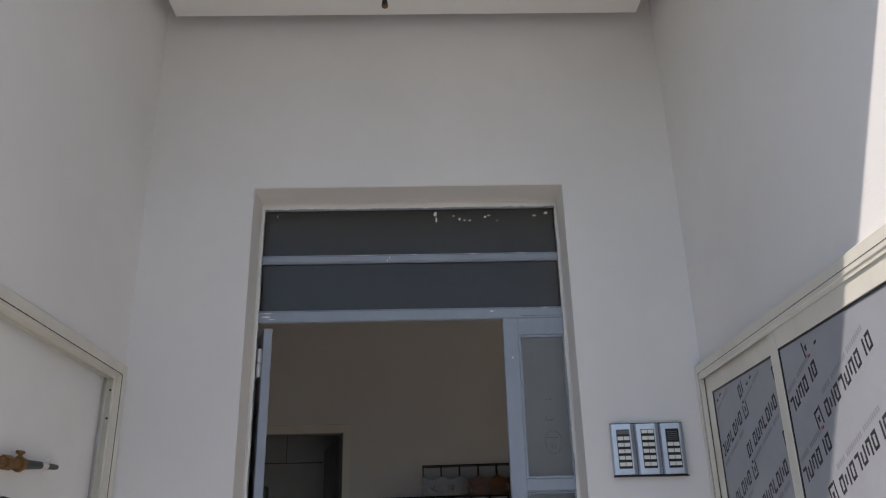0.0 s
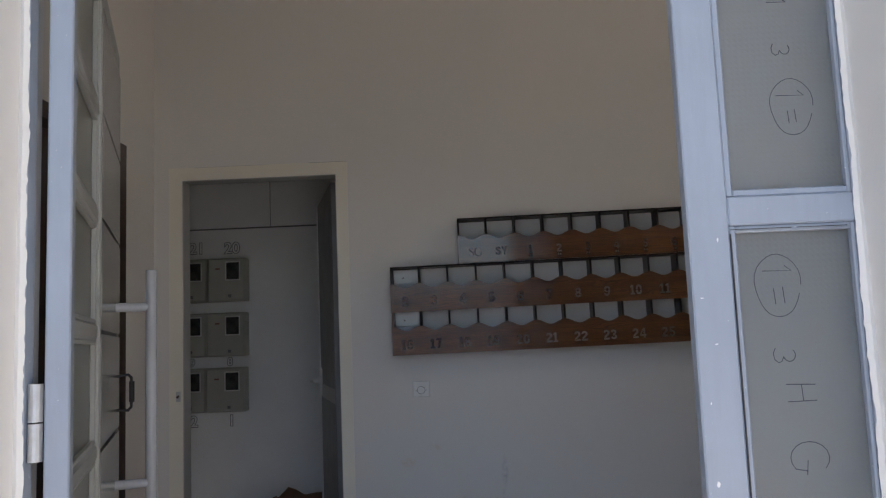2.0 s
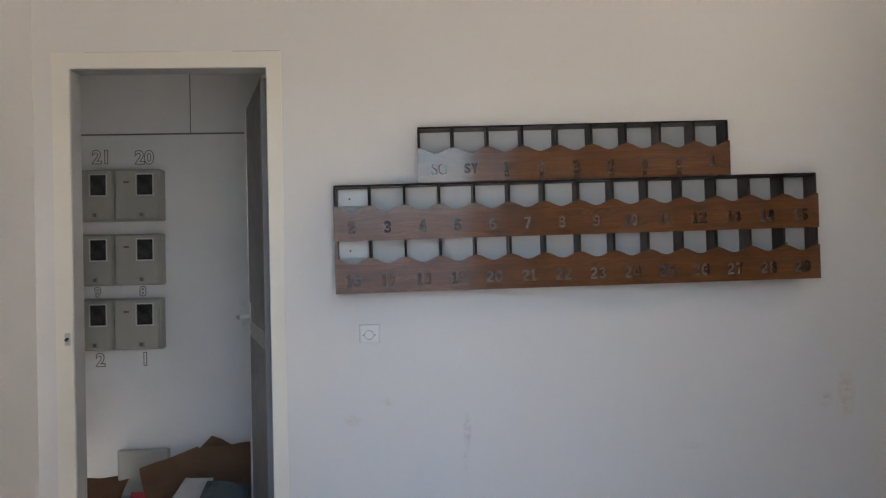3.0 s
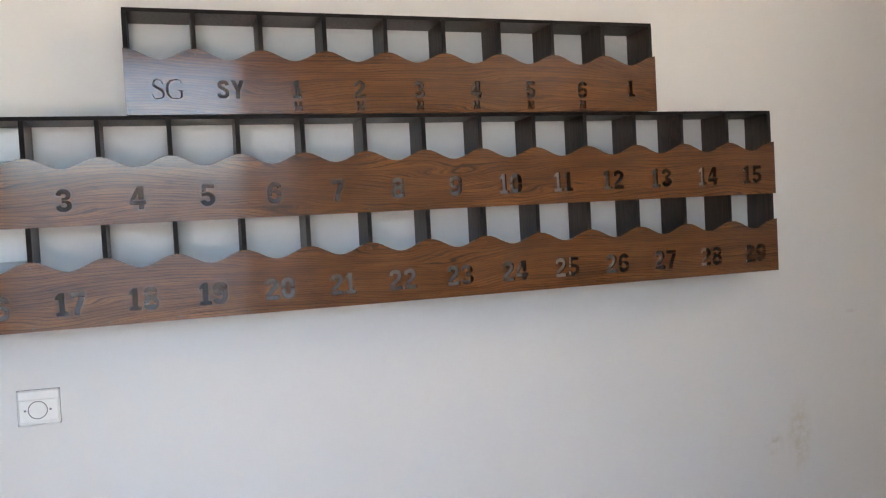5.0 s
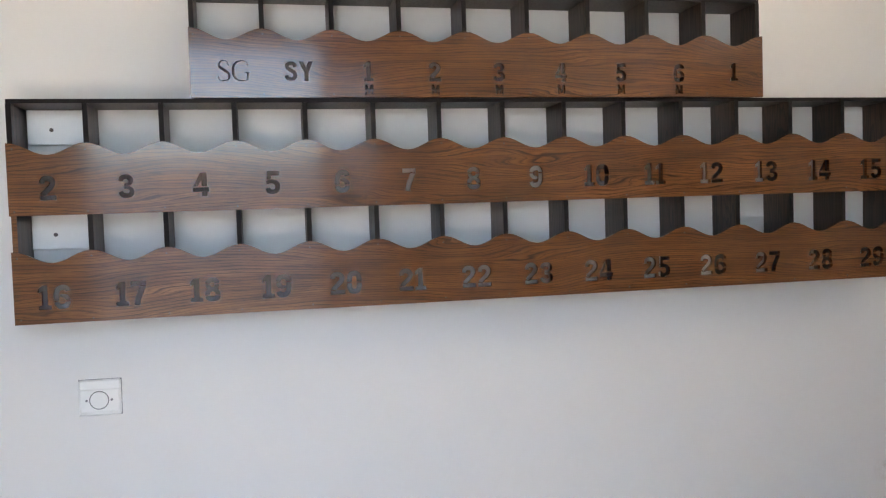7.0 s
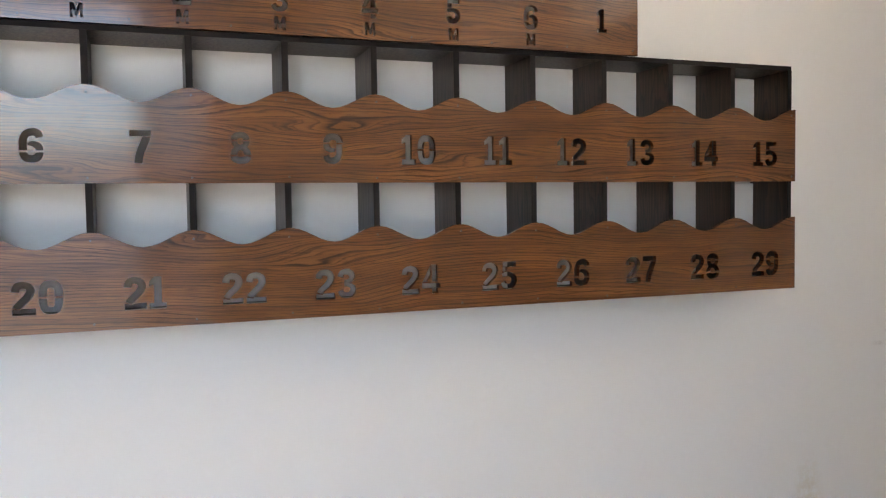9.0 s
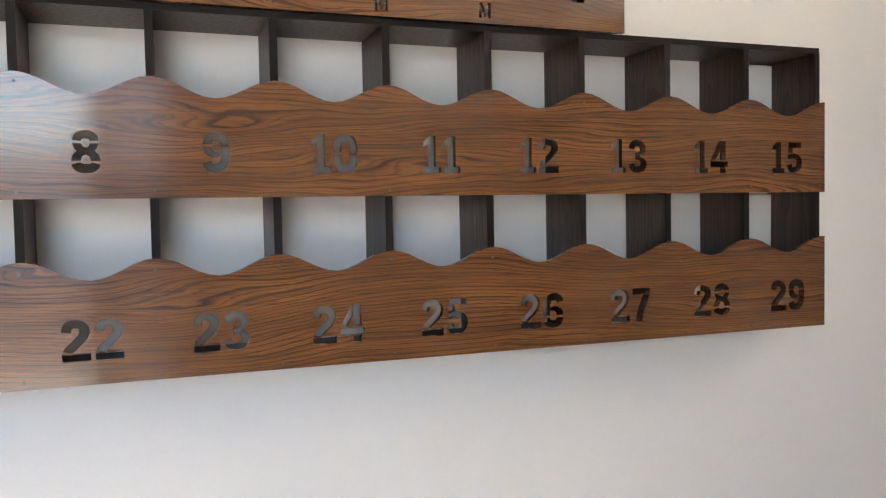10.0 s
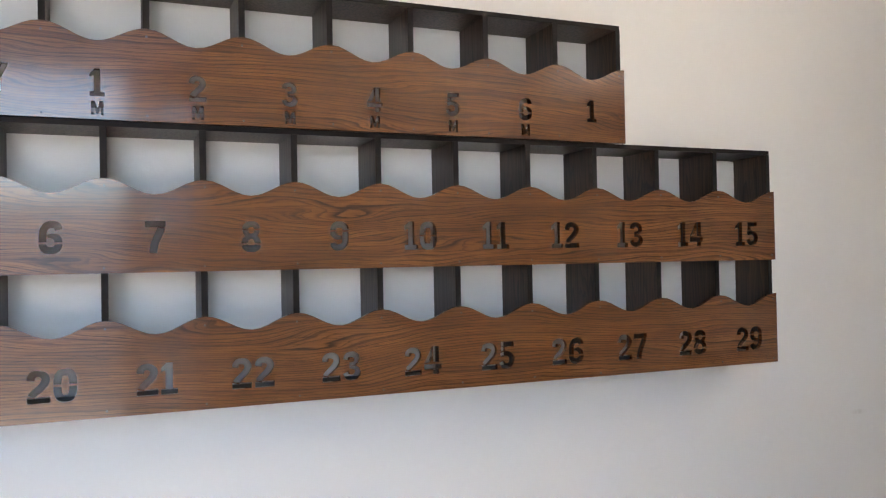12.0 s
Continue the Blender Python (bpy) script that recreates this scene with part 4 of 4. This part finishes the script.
gb = thing("spare_meter_lid", pose(-1.22, 1.40, 0), "spare grey meter box lid standing against the closet wall", "box lid")
part("lid", boxes((-1.36, -1.075, 1.385, 1.42, 0, 0.26), b=0.008), METER, gb)
part("rim", boxes((-1.355, -1.08, 1.42, 1.44, 0.005, 0.255), b=0.004), METER, gb)

# ---- bell push ----
sw = thing("bell_push", pose(0.125, WALL_Y, 1.0), "white square bell push plate with a round button", "switch")
part("plate", boxes((0.084, 0.167, WALL_Y - 0.009, WALL_Y - 0.0005, 0.964, 1.039), b=0.003), WHITEP, sw)
# dark backing a little larger than the plate, drawing the shade round its edge
part("shade_strip", boxes((0.0836, 0.1674, WALL_Y - 0.002, WALL_Y - 0.0003, 0.9636, 1.0394)), GREYL, sw)
part("raised_band", boxes((0.087, 0.164, WALL_Y - 0.012, WALL_Y - 0.009, 0.972, 1.02), b=0.002), WHITEP, sw)
bm = bmesh.new()
for k in range(24):
    a0, a1 = 2 * math.pi * k / 24, 2 * math.pi * (k + 1) / 24
    vs = [bm.verts.new((0.1245 + r * math.cos(a), WALL_Y - 0.0125, 0.997 + r * math.sin(a))) for r, a in ((0.0195, a0), (0.0195, a1), (0.0175, a1), (0.0175, a0))]
    bm.faces.new(vs)
part("ring", bm, GREYL, sw, "thin dark ring")
part("button", rod(bmesh.new(), (0.1245, WALL_Y - 0.011, 0.997), (0.1245, WALL_Y - 0.0145, 0.997), 0.017, 24), WHITEP, sw)
for x in (0.1, 0.149):
    part("screw", rod(bmesh.new(), (x, WALL_Y - 0.011, 0.997), (x, WALL_Y - 0.013, 0.997), 0.0025, 8), GREYL, sw)

# ---- mailbox racks ----
PITCH, DEPTH, BT = 0.14, WALL_Y - 0.0005, 0.008
RISE = 0.0115


def pen(line):
    """The outline of a pen line of points (x, y, width), its corners rounded off."""
    for _ in range(2):
        line = [line[0]] + [tuple(p[i] * (1 - f) + q[i] * f for i in range(3)) for p, q in zip(line, line[1:]) for f in (0.25, 0.75)] + [line[-1]]
    left, right = [], []
    for i, (x, y, w) in enumerate(line):
        p, q = line[max(0, i - 1)], line[min(len(line) - 1, i + 1)]
        d = math.hypot(q[0] - p[0], q[1] - p[1])
        nx, ny = -(q[1] - p[1]) / d * w / 2, (q[0] - p[0]) / d * w / 2
        left.append((x + nx, y + ny))
        right.append((x - nx, y - ny))
    return left + right[::-1]


def bold(points, w=0.22):
    return pen([(*p, w) for p in points])


def slab(x0, x1, y0, y1):
    return [(x0, y0), (x1, y0), (x1, y1), (x0, y1)]


SIX = [bold([(0.56, 0.73), (0.52, 0.86), (0.37, 0.90), (0.21, 0.85), (0.125, 0.70), (0.115, 0.50), (0.115, 0.35)]),
       pen([(0.24, 0.53, 0.08), (0.36, 0.555, 0.15), (0.50, 0.50, 0.20), (0.545, 0.41, 0.22), (0.545, 0.35, 0.22)]),
       bold([(0.115, 0.295), (0.115, 0.25), (0.18, 0.12), (0.33, 0.10), (0.48, 0.12), (0.545, 0.25), (0.545, 0.295)])]
# stencil characters: width, and the pieces cut out, in units of their height
CHARS = {
    "0": (0.66, [bold([(0.115, 0.53), (0.115, 0.70), (0.18, 0.88), (0.33, 0.90), (0.48, 0.88), (0.545, 0.70), (0.545, 0.53)]),
                 bold([(0.115, 0.47), (0.115, 0.30), (0.18, 0.12), (0.33, 0.10), (0.48, 0.12), (0.545, 0.30), (0.545, 0.47)])]),
    "1": (0.50, [[(0.0, 0.0), (0.50, 0.0), (0.50, 0.17), (0.36, 0.17), (0.36, 1.0), (0.17, 1.0), (0.0, 0.84), (0.0, 0.69), (0.135, 0.76), (0.135, 0.17), (0.0, 0.17)]]),
    "2": (0.66, [pen([(0.12, 0.69, 0.22), (0.14, 0.83, 0.22), (0.24, 0.895, 0.20), (0.36, 0.895, 0.20), (0.49, 0.84, 0.22), (0.54, 0.70, 0.24), (0.46, 0.54, 0.23), (0.30, 0.39, 0.21), (0.18, 0.28, 0.21), (0.135, 0.205, 0.22)]),
                 slab(0.02, 0.65, 0.0, 0.195)]),
    "3": (0.66, [pen([(0.12, 0.72, 0.21), (0.15, 0.85, 0.20), (0.28, 0.90, 0.19), (0.42, 0.885, 0.20), (0.52, 0.77, 0.22), (0.50, 0.64, 0.19), (0.40, 0.57, 0.11), (0.24, 0.562, 0.10)]),
                 pen([(0.24, 0.452, 0.10), (0.42, 0.445, 0.11), (0.53, 0.37, 0.19), (0.545, 0.25, 0.23), (0.47, 0.13, 0.21), (0.32, 0.10, 0.19), (0.16, 0.13, 0.20), (0.11, 0.28, 0.21)])]),
    "4": (0.68, [slab(0.37, 0.59, 0.0, 0.185), slab(0.01, 0.68, 0.192, 0.37), slab(0.37, 0.59, 0.42, 1.0), [(0.02, 0.42), (0.20, 0.42), (0.363, 0.68), (0.363, 1.0), (0.33, 1.0)]]),
    "5": (0.66, [slab(0.09, 0.61, 0.82, 1.0), slab(0.08, 0.26, 0.655, 0.813),
                 pen([(0.07, 0.50, 0.15), (0.20, 0.565, 0.15), (0.36, 0.565, 0.17), (0.50, 0.48, 0.21), (0.54, 0.33, 0.23), (0.48, 0.16, 0.21), (0.32, 0.10, 0.19), (0.16, 0.13, 0.20), (0.11, 0.28, 0.21)])]),
    "6": (0.66, SIX),
    "7": (0.64, [slab(0.02, 0.63, 0.81, 1.0), bold([(0.51, 0.803), (0.44, 0.62), (0.33, 0.38), (0.27, 0.18), (0.255, 0.0)], 0.23)]),
    "8": (0.66, [bold([(0.14, 0.755), (0.15, 0.83), (0.23, 0.90), (0.33, 0.905), (0.43, 0.90), (0.51, 0.83), (0.52, 0.755)], 0.20),
                 [(0.04, 0.70), (0.08, 0.58), (0.13, 0.52), (0.04, 0.43), (0.0, 0.28), (0.22, 0.28), (0.25, 0.38), (0.33, 0.43), (0.41, 0.38), (0.44, 0.28), (0.66, 0.28), (0.62, 0.43), (0.53, 0.52), (0.58, 0.58), (0.62, 0.70),
                  (0.42, 0.70), (0.40, 0.63), (0.33, 0.59), (0.26, 0.63), (0.24, 0.70)],
                 bold([(0.115, 0.225), (0.13, 0.17), (0.21, 0.105), (0.33, 0.10), (0.45, 0.105), (0.53, 0.17), (0.545, 0.225)])]),
    "9": (0.66, [[(0.66 - x, 1 - y) for x, y in loop] for loop in SIX]),
    "S": (0.66, [bold([(0.55, 0.71), (0.51, 0.86), (0.34, 0.90), (0.18, 0.86), (0.13, 0.73), (0.22, 0.60), (0.38, 0.52), (0.51, 0.42), (0.545, 0.28), (0.48, 0.14), (0.32, 0.10), (0.15, 0.13), (0.10, 0.29)], 0.20)]),
    "Y": (0.72, [[(0.0, 1.0), (0.23, 1.0), (0.36, 0.66), (0.49, 1.0), (0.72, 1.0), (0.465, 0.42), (0.465, 0.0), (0.255, 0.0), (0.255, 0.42)]]),
    "M": (0.84, [[(0.0, 0.0), (0.0, 1.0), (0.26, 1.0), (0.42, 0.45), (0.58, 1.0), (0.84, 1.0), (0.84, 0.0), (0.66, 0.0), (0.66, 0.66), (0.50, 0.08), (0.34, 0.08), (0.18, 0.66), (0.18, 0.0)]]),
    # book-face letters with swelling pen lines
    "s": (0.60, [pen([(0.52, 0.74, 0.05), (0.49, 0.90, 0.03), (0.37, 0.975, 0.035), (0.20, 0.965, 0.05), (0.09, 0.84, 0.09), (0.10, 0.68, 0.12), (0.30, 0.54, 0.13), (0.50, 0.42, 0.13), (0.56, 0.26, 0.11),
                      (0.50, 0.08, 0.07), (0.32, 0.02, 0.04), (0.16, 0.03, 0.03), (0.06, 0.12, 0.03), (0.03, 0.27, 0.05)])]),
    "g": (0.84, [pen([(0.74, 0.74, 0.05), (0.71, 0.88, 0.03), (0.58, 0.97, 0.035), (0.42, 0.97, 0.05), (0.20, 0.90, 0.09), (0.06, 0.70, 0.12), (0.05, 0.45, 0.13), (0.10, 0.20, 0.11), (0.26, 0.05, 0.07),
                      (0.44, 0.02, 0.045), (0.62, 0.05, 0.05), (0.71, 0.10, 0.08), (0.725, 0.22, 0.10), (0.725, 0.40, 0.10)]), slab(0.56, 0.84, 0.408, 0.445)]),
}


def board(name, x0, cells, z0, zmid, marks, parent):
    """A front board with a wavy top edge, its numbers cut right through."""
    cu = bpy.data.curves.new(name, "CURVE")
    cu.dimensions, cu.fill_mode, cu.extrude, cu.offset = "2D", "BOTH", BT / 2, 0.0
    w = PITCH * cells
    top = [(i / 12 * PITCH, zmid + RISE * math.cos(2 * math.pi * i / 12)) for i in range(cells * 12 + 1)]
    pts = [(-0.002, z0), (w + 0.003, z0), (w + 0.003, zmid + RISE)] + top[::-1] + [(-0.002, zmid + RISE)]
    sp = cu.splines.new("POLY")
    sp.points.add(len(pts) - 1)
    for p, (px, pz) in zip(sp.points, pts):
        p.co = (px, pz, 0, 1)
    sp.use_cyclic_u = True
    for body, cx, cz, high in marks:
        gap = 0.07
        at = -(sum(CHARS[ch][0] for ch in body) + gap * (len(body) - 1)) / 2
        for ch in body:
            wide, pieces = CHARS[ch]
            for loop in pieces:
                hole = cu.splines.new("POLY")
                hole.points.add(len(loop) - 1)
                for p, (px, pz) in zip(hole.points, loop):
                    p.co = (cx + (at + px) * high, cz + (pz - 0.5) * high, 0, 1)
                hole.use_cyclic_u = True
            at += wide + gap
    bm = bmesh.new()
    bm.from_mesh(solid(cu))
    bm.transform(Matrix.Translation((x0, -BT / 2 - 0.0002, 0)) @ UP)
    mesh = bpy.data.meshes.new(name)
    bm.to_mesh(mesh)
    bm.free()
    ob = link(name, mesh, LAMINATE, parent, "walnut laminate front with cut-out numbers")
    for k in range(cells + 1):
        sx = x0 + min(max(k * PITCH, 0.008), w - 0.008)
        for sz in (zmid + RISE - 0.012, z0 + 0.008):
            j = random.uniform(-0.0015, 0.0015)
            part("screw", rod(bmesh.new(), (sx + j, -BT - 0.0002, sz + j), (sx + j, -BT - 0.0014, sz + j), 0.0018, 7), SCREW, ob)
    return ob


def rack(name, x0, cells, rows, top, label):
    t = thing(name, pose(x0 + PITCH * cells / 2, 0.05, rows[-1][0]), label, "mailbox rack", "mailbox racks on the wall")
    # both racks hang a touch low at the closet's side
    t.matrix_world = Matrix.Translation((0.98, 0, 1.4)) @ Matrix.Rotation(-0.0105, 4, "Y") @ Matrix.Translation((-0.98, 0, -1.4)) @ t.matrix_world
    w = PITCH * cells
    part("top_panel", boxes((x0, x0 + w, 0.0006, DEPTH, top - 0.008, top), b=0.0006), INNERW, t, "dark laminate panel")
    part("edge_band", boxes((x0, x0 + w, 0, 0.0006, top - 0.008, top)), EDGE, t)
    zlow = rows[-1][0]
    ztop = top - 0.0082
    for i, (z0, zmid, marks) in enumerate(rows):
        zt = ztop if i == 0 else rows[i - 1][0] + 0.0098
        part("shelf", boxes((x0 + 0.004, x0 + w - 0.004, 0.001, DEPTH, z0 + 0.01, z0 + 0.018)), INNERW, t)
        for k in range(cells + 1):
            cx = x0 + min(max(k * PITCH, 0.004), w - 0.004)
            part("divider", boxes((cx - 0.004, cx + 0.004, 0.0007, DEPTH, z0 + (0.0182 if 0 < k < cells else 0.004), zt), b=0.0004), INNERW, t)
            part("divider_edge", boxes((cx - 0.0048, cx + 0.0048, 0, 0.0006, z0 + 0.004, zt)), LAMINATE if i == 1 and k == 0 else EDGE, t)
        board("front_board", x0, cells, z0, zmid, marks, t)
    return t


DS = 0.047
r1 = [(str(2 + k), PITCH * (k + 0.5) + (0 if k else -0.002), 1.4425, DS) for k in range(14)]
r2 = [(str(16 + k), PITCH * (k + 0.5), 1.2325, DS) for k in range(14)]
UZ = 1.6135
u = [("sg", PITCH * 0.5 + 0.012, 1.667, 0.0425), ("SY", PITCH * 1.5, 1.667, 0.040)]
u += [(str(k), PITCH * (k + 1.5) + 0.002, 1.667, 0.040) for k in range(1, 7)] + [("M", PITCH * (k + 1.5) + 0.002, 1.630, 0.020) for k in range(1, 7)]
u += [("1", PITCH * 8.5, 1.670, 0.040)]
rack("mailbox_rack", 0.0, 14, [(1.390, 1.517, r1), (1.182, 1.310, r2)], 1.613, "two-row walnut laminate open mailbox rack with numbers 2 to 29")
rack("mailbox_rack", 0.341, 9, [(UZ, 1.740, u)], 1.837, "single-row walnut laminate open mailbox rack on top of the larger one")
for x0, x1, z0, z1 in ((0.010, 0.13, 1.524, 1.594), (0.010, 0.13, 1.312, 1.385), (1.83, 1.952, 1.505, 1.6125), (1.83, 1.952, 1.306, 1.40)):
    mp = thing("mounting_plate", pose((x0 + x1) / 2, WALL_Y, z0), "white mounting plate screwed to the wall inside the rack", "bracket", "mounting plates")
    part("plate", boxes((x0, x1, WALL_Y - 0.012, WALL_Y - 0.001, z0, z1), b=0.0015), WHITEP, mp)
    part("screw", rod(bmesh.new(), (x0 + 0.045, WALL_Y - 0.012, z0 + 0.03), (x0 + 0.045, WALL_Y - 0.014, z0 + 0.03), 0.004, 10), SCREW, mp)
